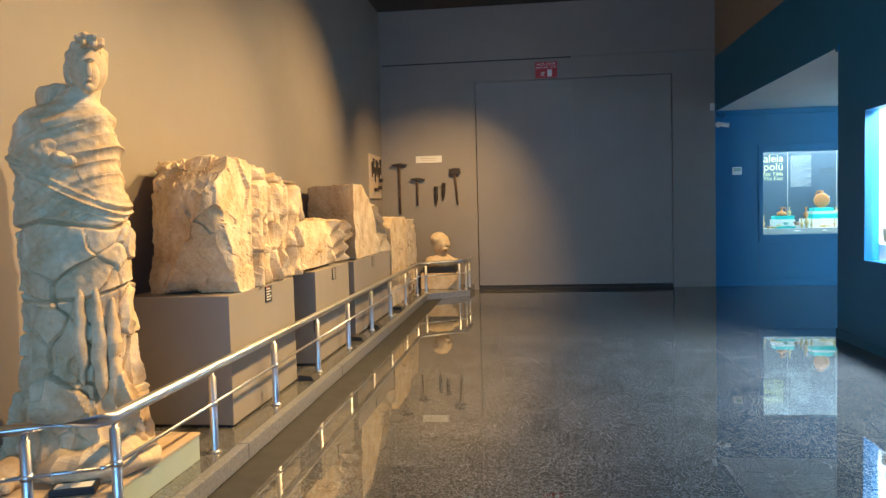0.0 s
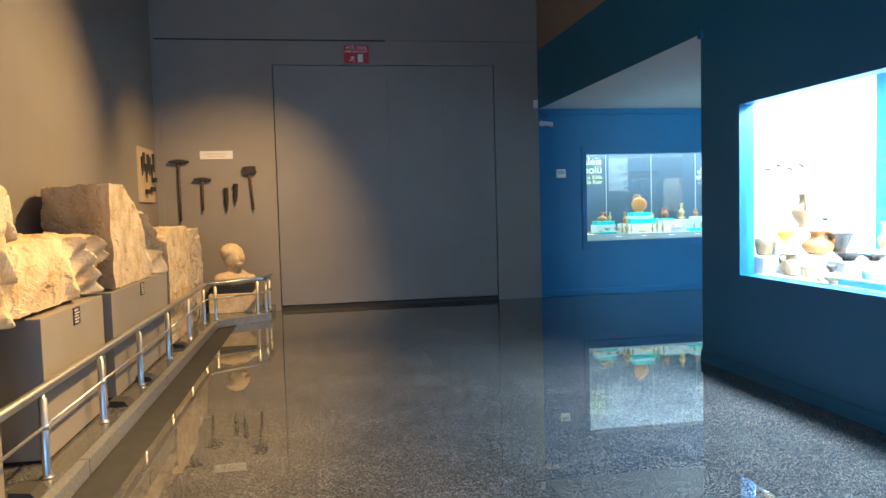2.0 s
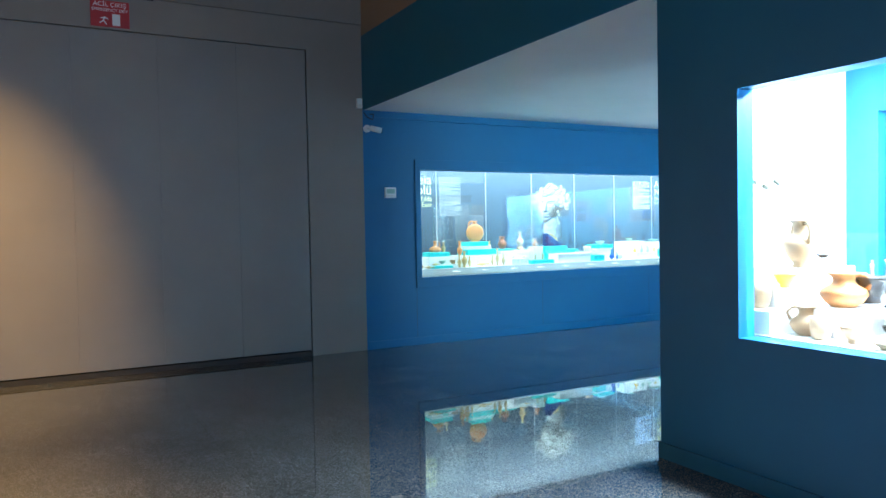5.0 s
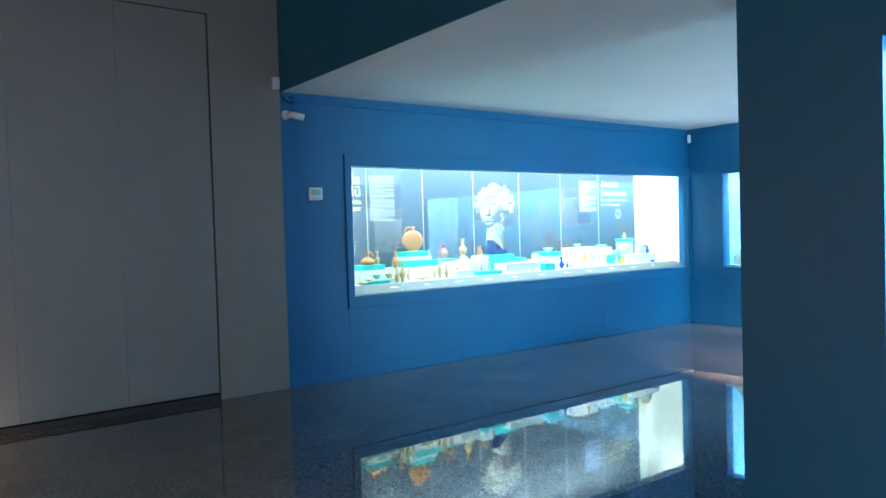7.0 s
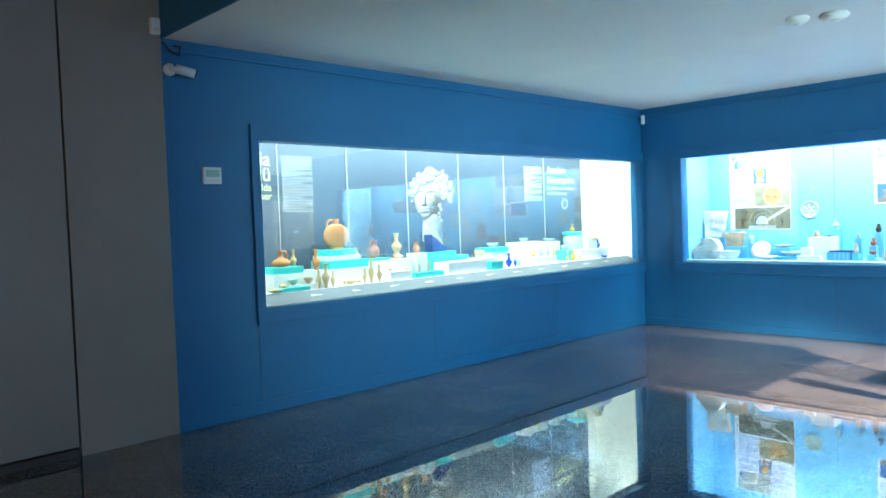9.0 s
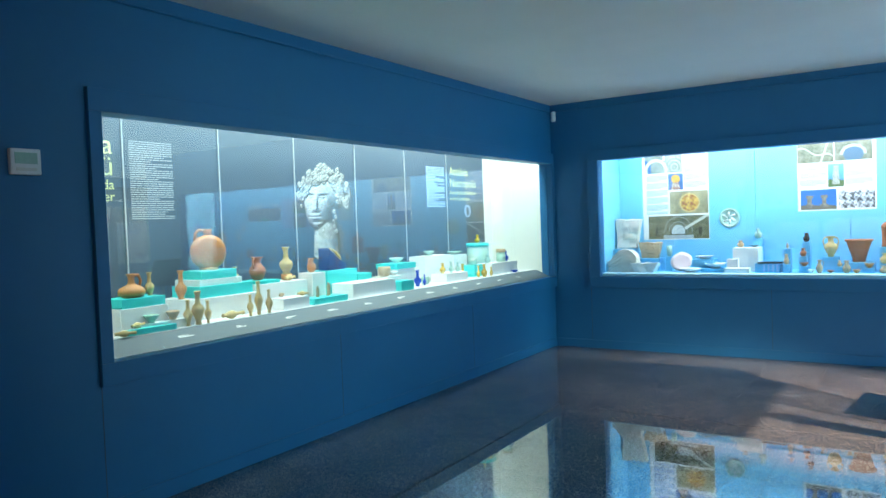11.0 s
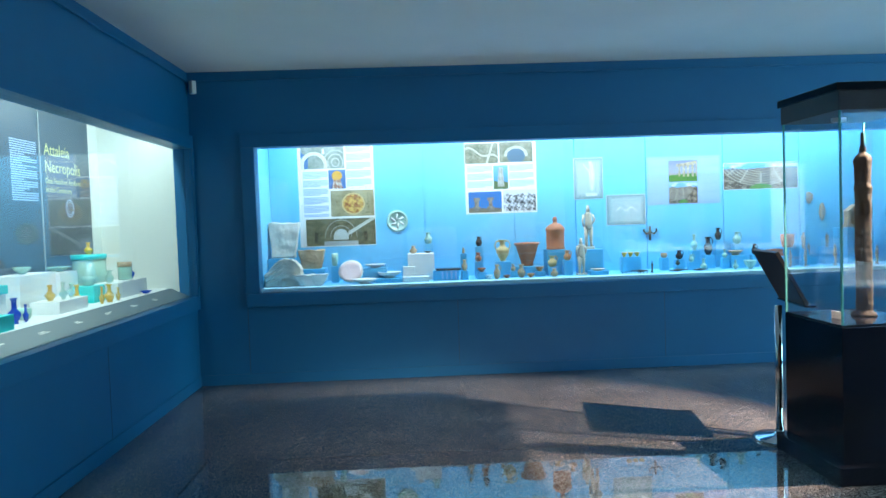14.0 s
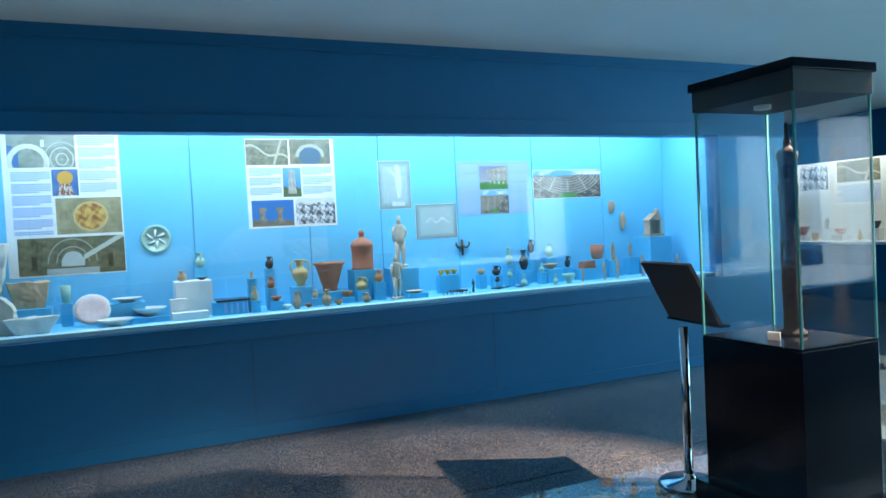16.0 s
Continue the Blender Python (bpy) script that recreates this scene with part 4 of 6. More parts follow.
def wooden_figure():
    bm = bmesh.new()
    rows, cols = 110, 36
    keys = [(0.0, 0.070, 0.060), (0.018, 0.066, 0.056), (0.03, 0.046, 0.040), (0.25, 0.045, 0.038), (0.55, 0.043, 0.036), (0.70, 0.044, 0.038), (0.735, 0.050, 0.042), (0.76, 0.043, 0.036), (0.86, 0.046, 0.040), (0.895, 0.052, 0.044), (0.92, 0.040, 0.034), (0.935, 0.016, 0.016), (0.96, 0.020, 0.018), (0.985, 0.010, 0.010), (1.04, 0.011, 0.011), (1.055, 0.004, 0.004)]
    rings = []
    for i in range(rows):
        z = 1.055 * i / (rows - 1)
        k = max(j for j in range(len(keys)) if keys[j][0] <= z + 1e-9)
        a, b = keys[k], keys[min(k + 1, len(keys) - 1)]
        f = 0 if a is b else (z - a[0]) / (b[0] - a[0])
        rx, ry = a[1] + (b[1] - a[1]) * f, a[2] + (b[2] - a[2]) * f
        ring = []
        for j in range(cols):
            th = 2 * math.pi * j / cols
            p = Vector((rx * math.cos(th), ry * math.sin(th), z))
            d = 0.006 * noise.noise(Vector((p.x * 30, p.y * 30, z * 4))) + 0.004 * noise.noise(p * 40)
            for zz, tt in ((0.34, 1.5), (0.62, 2.2), (0.42, 1.5), (0.80, 1.7)):
                if abs(z - zz) < 0.035 and abs(th - tt) < 0.35:
                    d -= 0.018
            ring.append(bm.verts.new(p + Vector((math.cos(th), math.sin(th), 0)) * d))
        rings.append(ring)
    for a, b in zip(rings, rings[1:]):
        for j in range(cols):
            bm.faces.new((a[j], a[(j + 1) % cols], b[(j + 1) % cols], b[j]))
    bm.faces.new(rings[0][::-1])
    bm.faces.new(rings[-1])
    return solid("wooden_figure", bm, M["carvedwood"], "tall narrow weathered wooden figure in a showcase", "figure", smooth=True, at=pose(6.78, 8.20, 0.857, 0, 0, 30))


wooden_figure()
lab = thing("exhibit_label", "tiny white label card on the showcase deck", "label", (6.72, 8.40, 0.857), 20)
part("card", box_bm(-0.03, 0.03, -0.004, 0.004, 0, 0.04), M["paper"], lab)

st = thing("reading_stand", "black sloping reading panel on a chrome post", "stand", (7.27, 8.46, 0))
bm = bmesh.new()
lathe(bm, [(0.165, 0), (0.165, 0.012), (0.155, 0.020), (0.05, 0.030), (0.032, 0.045), (0.028, 0.06)], 40)
part("foot", bm, M["chrome"], st, "round chrome foot", True)
bm = bmesh.new()
add_tube(bm, (0, 0, 0.05), (0, 0, 0.87), 0.024, seg=20)
part("post", bm, M["chrome"], st, "chrome post", True)
pn = part("panel", box_bm(-0.23, 0.23, -0.012, 0.012, 0.0, 0.38, 0.003), M["blackmatt"], st, "matt black text panel")
pn.matrix_basis = pose(0.05, -0.13, 0.885, -28, 0, -8)
ls = part("ledge", box_bm(-0.24, 0.24, -0.05, 0.02, -0.012, 0.0, 0.002), M["black"], st, "narrow ledge")
ls.matrix_basis = pose(0.05, -0.13, 0.885, 0, 0, -8)

gs = thing("ceiling_spotlight", "small black spotlight hanging from the ceiling", "spotlight", (6.45, 7.1, GAL_TOP))
bm = bmesh.new()
add_tube(bm, (0, 0, 0), (0, 0, -0.02), 0.03, seg=16)
part("mount", bm, M["blackmatt"], gs, "", True)
bm = bmesh.new()
d = (Vector(GALLERY_SPOT[1]) - Vector(GALLERY_SPOT[0])).normalized()
add_tube(bm, Vector((0, 0, -0.09)) - d * 0.10, Vector((0, 0, -0.09)) - d * 0.01, 0.035, seg=16)
part("head", bm, M["blackmatt"], gs, "", True)


# ---- objects in the cases ----
SHAPES = {
    "bottle": [(0.28, 0), (0.32, 0.02), (0.22, 0.06), (0.34, 0.16), (0.5, 0.32), (0.46, 0.44), (0.24, 0.54), (0.19, 0.62), (0.18, 0.88), (0.27, 0.95), (0.28, 1.0), (0.16, 1.0), (0.12, 0.9)],
    "unguent": [(0.20, 0), (0.26, 0.02), (0.18, 0.10), (0.30, 0.22), (0.5, 0.42), (0.40, 0.55), (0.2, 0.64), (0.17, 0.9), (0.26, 0.97), (0.26, 1.0), (0.13, 1.0), (0.1, 0.9)],
    "jug": [(0.26, 0), (0.28, 0.03), (0.40, 0.16), (0.5, 0.36), (0.45, 0.52), (0.28, 0.66), (0.22, 0.76), (0.25, 0.90), (0.36, 0.98), (0.36, 1.0), (0.28, 1.0), (0.18, 0.85)],
    "squat": [(0.30, 0), (0.46, 0.10), (0.5, 0.24), (0.42, 0.40), (0.20, 0.52), (0.12, 0.60), (0.12, 0.88), (0.2, 1.0), (0.12, 1.0), (0.08, 0.9)],
    "bowl": [(0.20, 0), (0.22, 0.12), (0.20, 0.2), (0.38, 0.5), (0.48, 0.85), (0.5, 1.0), (0.46, 1.0), (0.36, 0.62), (0.15, 0.34)],
    "cup": [(0.30, 0), (0.40, 0.1), (0.48, 0.5), (0.5, 1.0), (0.45, 1.0), (0.42, 0.5), (0.2, 0.2)],
    "dish": [(0.22, 0), (0.24, 0.3), (0.44, 0.75), (0.5, 1.0), (0.46, 1.0), (0.30, 0.65), (0.1, 0.5)],
    "krater": [(0.22, 0), (0.24, 0.04), (0.22, 0.10), (0.28, 0.3), (0.36, 0.6), (0.43, 0.88), (0.5, 0.94), (0.5, 1.0), (0.44, 1.0), (0.36, 0.8), (0.2, 0.3)],
    "amphora": [(0.20, 0), (0.24, 0.04), (0.20, 0.08), (0.36, 0.24), (0.5, 0.46), (0.44, 0.60), (0.25, 0.68), (0.19, 0.74), (0.20, 0.92), (0.32, 0.97), (0.32, 1.0), (0.22, 1.0), (0.14, 0.85)],
    "pyxis": [(0.46, 0), (0.5, 0.03), (0.46, 0.06), (0.47, 0.55), (0.5, 0.58), (0.5, 0.63), (0.42, 0.70), (0.30, 0.76), (0.12, 0.80), (0.10, 0.86), (0.14, 0.90), (0.10, 0.97), (0.04, 1.0)],
    "figure": [(0.34, 0), (0.40, 0.03), (0.36, 0.08), (0.30, 0.2), (0.34, 0.42), (0.30, 0.52), (0.40, 0.68), (0.36, 0.76), (0.16, 0.80), (0.15, 0.83), (0.24, 0.88), (0.24, 0.94), (0.14, 0.99), (0.05, 1.0)],
}
HANDLES = {"jug": 1, "squat": 1, "amphora": 2, "krater": 0, "pyxis": 0}
WORDS = {"bottle": "small ancient bottle", "unguent": "slim spindle-shaped bottle", "jug": "small one-handled jug", "squat": "squat loop-handled jug", "bowl": "shallow footed bowl",
         "cup": "small round cup", "dish": "flat ancient dish", "krater": "tall flaring vessel", "amphora": "two-handled vessel", "pyxis": "tall lidded jar", "figure": "small worn figurine"}
COLOURS = {"orange": "orange clay", "redclay": "red clay", "buff": "pale buff clay", "clay": "light brown clay", "tanclay": "tan clay", "glaze": "black-glazed", "blueglass": "cobalt blue glass", "amber": "amber yellow glass", "greenglass": "pale green glass",
           "bronze": "dark bronze", "ivory": "pale stone", "china": "white glazed", "marble": "pale marble", "gold": "golden"}


def vessel(kind, x, y, z, h, w, mat, floor=None, turn=0.0, block="bluebox", where="in a lit case"):
    """A turned vessel that stands at z; below it, when z is over the case floor, its own display block."""
    if floor is not None and z - floor > 0.012:
        s = max(w * 0.55, 0.035)
        solid("display_block", box_bm(x - s, x + s, y - s, y + s, floor, z - 0.0005, 0.002), M[block], "plain painted display block inside a lit case", "block", "display blocks")
    elif floor is not None:
        z = floor
    bm = bmesh.new()
    lathe(bm, [(r * w, q * h) for r, q in SHAPES[kind]], 22)
    if kind == "figure":
        for v in bm.verts:
            v.co.y *= 0.62
            v.co += Vector((1, 0.6, 0)) * noise.noise(v.co * 28 + Vector((x * 9, y * 7, 0))) * w * 0.16
    name = {"figure": "figurine", "pyxis": "lidded_jar", "krater": "vase", "squat": "jug", "unguent": "bottle"}.get(kind, kind)
    ob = solid(name, bm, M[mat], f"{COLOURS[mat]} {WORDS[kind]} {where}", {"figure": "figurine"}.get(kind, "vessel"), "pots and glass in the cases", smooth=True, at=pose(x, y, z, 0, 0, turn))
    r = max(0.004, w * 0.05)
    for k in range(HANDLES.get(kind, 0)):
        s = -1 if k == 0 else 1
        top, low = (0.93, 0.52) if kind != "squat" else (0.92, 0.34)
        bm = bmesh.new()
        sweep(bm, [(s * w * 0.20, 0, h * top), (s * w * 0.42, 0, h * (top + 0.01)), (s * w * 0.56, 0, h * (top * 0.6 + low * 0.4)), (s * w * 0.46, 0, h * low)], r, 8)
        part("handle", bm, M[mat], ob, "", True)
    return ob


def lying_bottle(x, y, z, length, d, mat, turn, where="in a lit case"):
    bm = bmesh.new()
    lathe(bm, [(r * d * 1.0, q * length) for r, q in SHAPES["unguent"]], 16)
    return solid("bottle", bm, M[mat], f"{COLOURS[mat]} spindle bottle lying down {where}", "vessel", "pots and glass in the cases", smooth=True, at=pose(x, y, z + d * 0.5, 90, 0, turn))


def block(x0, x1, y0, y1, z0, z1, mat):
    word = {"white": "white", "aqua": "turquoise", "bluebox": "light blue"}[mat]
    return solid("display_block", box_bm(x0, x1, y0, y1, z0, z1 - 0.0004, 0.003), M[mat], f"plain {word} painted display block inside a lit case", "block", "display blocks")


# first case
F1 = 0.95
block(4.00, 4.34, 13.22, 13.46, F1, 1.10, "white")
block(4.02, 4.33, 13.23, 13.45, 1.10, 1.16, "aqua")
block(4.08, 4.48, 13.14, 13.21, F1, 1.00, "white")
block(3.96, 4.30, 13.085, 13.135, F1, 0.985, "aqua")
block(4.53, 5.18, 13.25, 13.60, F1, 1.10, "white")
block(4.64, 5.12, 13.28, 13.58, 1.10, 1.18, "aqua")
block(4.66, 5.04, 13.30, 13.57, 1.18, 1.225, "white")
block(4.69, 5.00, 13.31, 13.56, 1.225, 1.285, "aqua")
block(5.20, 5.72, 13.30, 13.55, F1, 1.145, "white")
block(5.22, 5.44, 13.32, 13.54, 1.145, 1.17, "aqua")
block(5.76, 5.92, 13.28, 13.44, F1, 1.19, "white")
block(5.60, 6.00, 13.11, 13.26, F1, 1.0, "aqua")
block(5.26, 5.54, 13.11, 13.27, F1, 1.035, "white")
block(6.08, 6.68, 13.12, 13.36, F1, 1.075, "white")
block(6.04, 6.44, 13.37, 13.60, F1, 1.185, "aqua")
block(6.46, 6.66, 13.38, 13.58, F1, 1.13, "aqua")
block(6.74, 6.94, 13.10, 13.24, F1, 1.04, "aqua")
block(6.70, 6.98, 13.26, 13.42, F1, 1.08, "white")
block(7.00, 7.30, 13.34, 13.58, F1, 1.13, "white")
block(6.99, 7.31, 13.33, 13.59, 1.13, 1.185, "aqua")
block(7.57, 8.06, 13.40, 13.60, F1, 1.22, "white")
block(7.64, 8.06, 13.18, 13.38, F1, 1.035, "white")
block(8.20, 8.48, 13.44, 13.60, F1, 1.20, "white")
block(8.34, 8.54, 13.26, 13.42, F1, 1.08, "aqua")
block(8.60, 9.22, 13.18, 13.38, F1, 1.08, "white")
vessel("squat", 4.15, 13.32, 1.16, 0.15, 0.17, "orange", turn=200)
vessel("bottle", 4.28, 13.32, 1.16, 0.15, 0.06, "buff")
vessel("bottle", 4.58, 13.40, 1.10, 0.20, 0.08, "orange")
vessel("bottle", 5.08, 13.42, 1.18, 0.11, 0.06, "buff")
vessel("jug", 5.31, 13.43, 1.17, 0.18, 0.13, "redclay", turn=20)
vessel("cup", 5.61, 13.42, 1.145, 0.05, 0.09, "orange")
vessel("bottle", 5.61, 13.42, 1.195, 0.22, 0.11, "buff")
vessel("jug", 5.84, 13.36, 1.19, 0.12, 0.08, "orange", turn=10)
vessel("figure", 5.72, 13.19, 1.0, 0.09, 0.06, "clay", turn=30)
vessel("figure", 5.85, 13.19, 1.0, 0.11, 0.06, "clay", turn=10)
for x, h, w in ((4.41, 0.17, 0.06), (4.49, 0.22, 0.085), (4.57, 0.15, 0.05), (4.94, 0.15, 0.05), (5.02, 0.24, 0.062), (5.12, 0.17, 0.055)):
    vessel("unguent", x, 13.115, F1, h, w, "buff", turn=x * 50)
lying_bottle(4.69, 13.115, F1, 0.20, 0.06, "buff", 95)
lying_bottle(3.88, 13.10, 0.95, 0.12, 0.045, "buff", 70)
lying_bottle(4.0, 13.11, 0.985, 0.12, 0.04, "buff", 110)
lying_bottle(5.33, 13.22, 1.035, 0.11, 0.035, "clay", 120)
lying_bottle(5.46, 13.16, 1.035, 0.09, 0.04, "buff", 60)
lying_bottle(5.52, 13.34, 1.145, 0.12, 0.05, "buff", 100)
vessel("bowl", 4.18, 13.175, 1.0, 0.05, 0.10, "greenglass")
vessel("bowl", 4.34, 13.175, 1.0, 0.055, 0.09, "clay")
vessel("cup", 4.40, 13.26, F1, 0.10, 0.05, "redclay")
vessel("cup", 4.44, 13.175, 1.0, 0.03, 0.04, "orange")
vessel("cup", 3.92, 13.28, F1, 0.04, 0.06, "clay")
vessel("bottle", 3.84, 13.30, F1, 0.22, 0.07, "buff")
# the round pilgrim flask
fl = thing("pilgrim_flask", "large round flat orange clay flask with one handle", "vessel", (4.85, 13.43, 1.285), -28)
bm = bmesh.new()
lathe(bm, [(0.02, -0.055), (0.09, -0.055), (0.115, -0.048), (0.125, -0.02), (0.125, 0.02), (0.115, 0.048), (0.09, 0.055), (0.02, 0.055)], 48)
bmesh.ops.transform(bm, matrix=pose(0, 0, 0.128, 90), verts=bm.verts)
part("body", bm, M["orange"], fl, "", True)
bm = bmesh.new()
lathe(bm, [(0.07, 0.0), (0.06, 0.012), (0.05, 0.02)], 20)
part("foot", bm, M["orange"], fl, "", True)
bm = bmesh.new()
lathe(bm, [(0.030, 0.245), (0.026, 0.27), (0.036, 0.295), (0.024, 0.295)], 18)
part("neck", bm, M["orange"], fl, "", True)
bm = bmesh.new()
sweep(bm, [(-0.02, 0, 0.285), (-0.06, 0, 0.29), (-0.085, 0, 0.26), (-0.09, 0, 0.21)], 0.011, 8)
part("handle", bm, M["orange"], fl, "", True)
# shoe-shaped blue stand with a gilt object
sh = thing("slipper_stand", "dark blue curved cushion holding a golden wreath", "display cushion", (6.24, 13.48, 1.185), 12)
bm = bmesh.new()
bmesh.ops.create_cube(bm, size=1.0)
bmesh.ops.subdivide_edges(bm, edges=bm.edges[:], cuts=10, use_grid_fill=True)
for v in bm.verts:
    u = v.co.x + 0.5
    hh = 0.15 * (1 - u) ** 1.5 + 0.045 + 0.03 * max(0, u - 0.7)
    v.co = Vector((v.co.x * 0.30, v.co.y * 0.13 * (1 - 0.4 * abs(v.co.x)), (v.co.z + 0.5) * hh))
part("cushion", bm, M["bluecloth"], sh, "", True)
bm = bmesh.new()
rnd = random.Random(9)
for k in range(46):
    a = k / 46 * 2 * math.pi
    c = Vector((0.03 + 0.07 * math.cos(a), 0.045 * math.sin(a), 0.12 - 0.06 * math.cos(a) + rnd.uniform(-0.01, 0.01)))
    bmesh.ops.create_icosphere(bm, subdivisions=1, radius=rnd.uniform(0.008, 0.015), matrix=Matrix.Translation(c))
part("wreath", bm, M["gold"], sh, "golden leaf wreath")
vessel("cup", 6.80, 13.34, 1.08, 0.09, 0.12, "clay")
vessel("cup", 6.92, 13.32, 1.08, 0.04, 0.08, "china")
for k in range(5):
    vessel("figure", 6.50 + 0.04 * k, 13.24, 1.075, 0.035 + 0.008 * (k % 3), 0.022, "ivory", turn=k * 40)
vessel("bowl", 7.16, 13.46, 1.185, 0.05, 0.15, "china")
vessel("bottle", 7.20, 13.24, F1, 0.16, 0.075, "blueglass")
vessel("bottle", 7.29, 13.22, F1, 0.11, 0.035, "blueglass")
vessel("cup", 7.42, 13.30, F1, 0.07, 0.09, "greenglass")
vessel("bottle", 7.72, 13.28, 1.035, 0.11, 0.07, "amber")
vessel("bottle", 7.82, 13.24, 1.035, 0.12, 0.05, "greenglass")
vessel("bottle", 7.98, 13.26, 1.035, 0.10, 0.05, "greenglass")
vessel("bottle", 8.15, 13.30, F1, 0.16, 0.07, "amber")
vessel("bottle", 8.38, 13.16, F1, 0.14, 0.075, "amber")
vessel("bottle", 8.27, 13.17, F1, 0.13, 0.04, "amber")
vessel("cup", 8.44, 13.34, 1.08, 0.07, 0.10, "greenglass")
vessel("bottle", 8.52, 13.15, F1, 0.10, 0.04, "amber")
vessel("bowl", 8.34, 13.52, 1.20, 0.04, 0.18, "greenglass")
vessel("bowl", 7.80, 13.50, 1.22, 0.05, 0.12, "greenglass")
vessel("bottle", 9.12, 13.28, 1.08, 0.12, 0.07, "blueglass")
vessel("jug", 8.68, 13.28, 1.08, 0.10, 0.07, "greenglass")
vessel("dish", 9.05, 13.13, F1, 0.025, 0.10, "blueglass")
for x, y, z, r, h, top in ((8.87, 13.52, F1, 0.13, 0.36, "aqua"), (9.0, 13.28, 1.08, 0.055, 0.15, "clay")):
    dr = thing("display_drum", "round translucent display drum with a coloured top", "display stand", (x, y, z))
    bm = bmesh.new()
    add_tube(bm, (0, 0, 0), (0, 0, h - 0.04), r, seg=32)
    part("drum", bm, M["greenglass"], dr, "", True)
    bm = bmesh.new()
    add_tube(bm, (0, 0, h - 0.04), (0, 0, h), r * 1.06, seg=32)
    part("top", bm, M[top], dr, "", True)
vessel("bottle", 8.87, 13.52, F1 + 0.36, 0.10, 0.07, "amber")
# pale joint strips, texts and the printed head on the slate panels
for i in range(1, 7):
    structure("trim_strip", box_bm(3.55 + 0.82 * i - 0.004, 3.55 + 0.82 * i + 0.004, 13.672, 13.681, 0.95, 2.68), M["alu"], "thin pale joint strip")


def text_block(name, m, w, rows, pitch, mat, label, seed, fill=0.55):
    """Rows of plain bars in place of print too small to read; the sheet lies in x and z."""
    rnd = random.Random(seed)
    bm = bmesh.new()
    for k in range(rows):
        end = w if rnd.random() > 0.15 else w * rnd.uniform(0.4, 0.9)
        x = 0.0
        while x < end - 0.004:
            step = min(rnd.uniform(0.02, 0.06), end - x)
            add_box(bm, x, x + step * 0.86, -0.0007, 0, -k * pitch - pitch * fill, -k * pitch)
            x += step
    ob = part(name, bm, mat, None)
    ob.matrix_world = m
    return tagged(ob, label, "lettering", "", "structure")


YB = 13.679
tx = thing("wall_lettering", "cream lettering printed on slate back panels", "lettering")
for text, size, x, z, mat in (("Attaleia", 0.135, 8.545, 2.12, "yellowprint"), ("Necropolis", 0.135, 8.545, 1.985, "yellowprint"), ("One Hundred Artifacts", 0.064, 8.545, 1.895, "yellowprint"), ("in the Centenary", 0.064, 8.545, 1.825, "yellowprint")):
    lettering("lettering", text, size, pose(x, YB, z, 90), M[mat], tx)
for text, size, x, z in (("Attaleia", 0.19, 4.30, 2.11), ("Nekropolü", 0.19, 4.30, 1.965), ("Yüzüncü Yılda", 0.095, 4.30, 1.87), ("Yüz Eser", 0.095, 4.30, 1.79)):
    lettering("lettering", text, size, pose(x, YB, z, 90), M["yellowprint"], tx, "RIGHT")
text_block("printed_text", pose(4.42, YB, 2.21), 0.35, 36, 0.0154, M["alu"], "block of small white print on slate panel", 3, 0.38)
text_block("printed_text", pose(8.06, YB, 2.20), 0.37, 27, 0.017, M["textgrey"], "block of small pale print on slate panel", 4)
bm = bmesh.new()
for r in (0.075, 0.055, 0.03):
    n = 40
    a = [bm.verts.new((8.93 + r * math.cos(2 * math.pi * k / n), YB, 1.70 + r * math.sin(2 * math.pi * k / n))) for k in range(n)]
    b = [bm.verts.new((8.93 + r * 0.86 * math.cos(2 * math.pi * k / n), YB, 1.70 + r * 0.86 * math.sin(2 * math.pi * k / n))) for k in range(n)]
    for k in range(n):
        bm.faces.new((a[k], a[(k + 1) % n], b[(k + 1) % n], b[k]))
structure("printed_seal", bm, M["textgrey"], "round grey printed emblem")


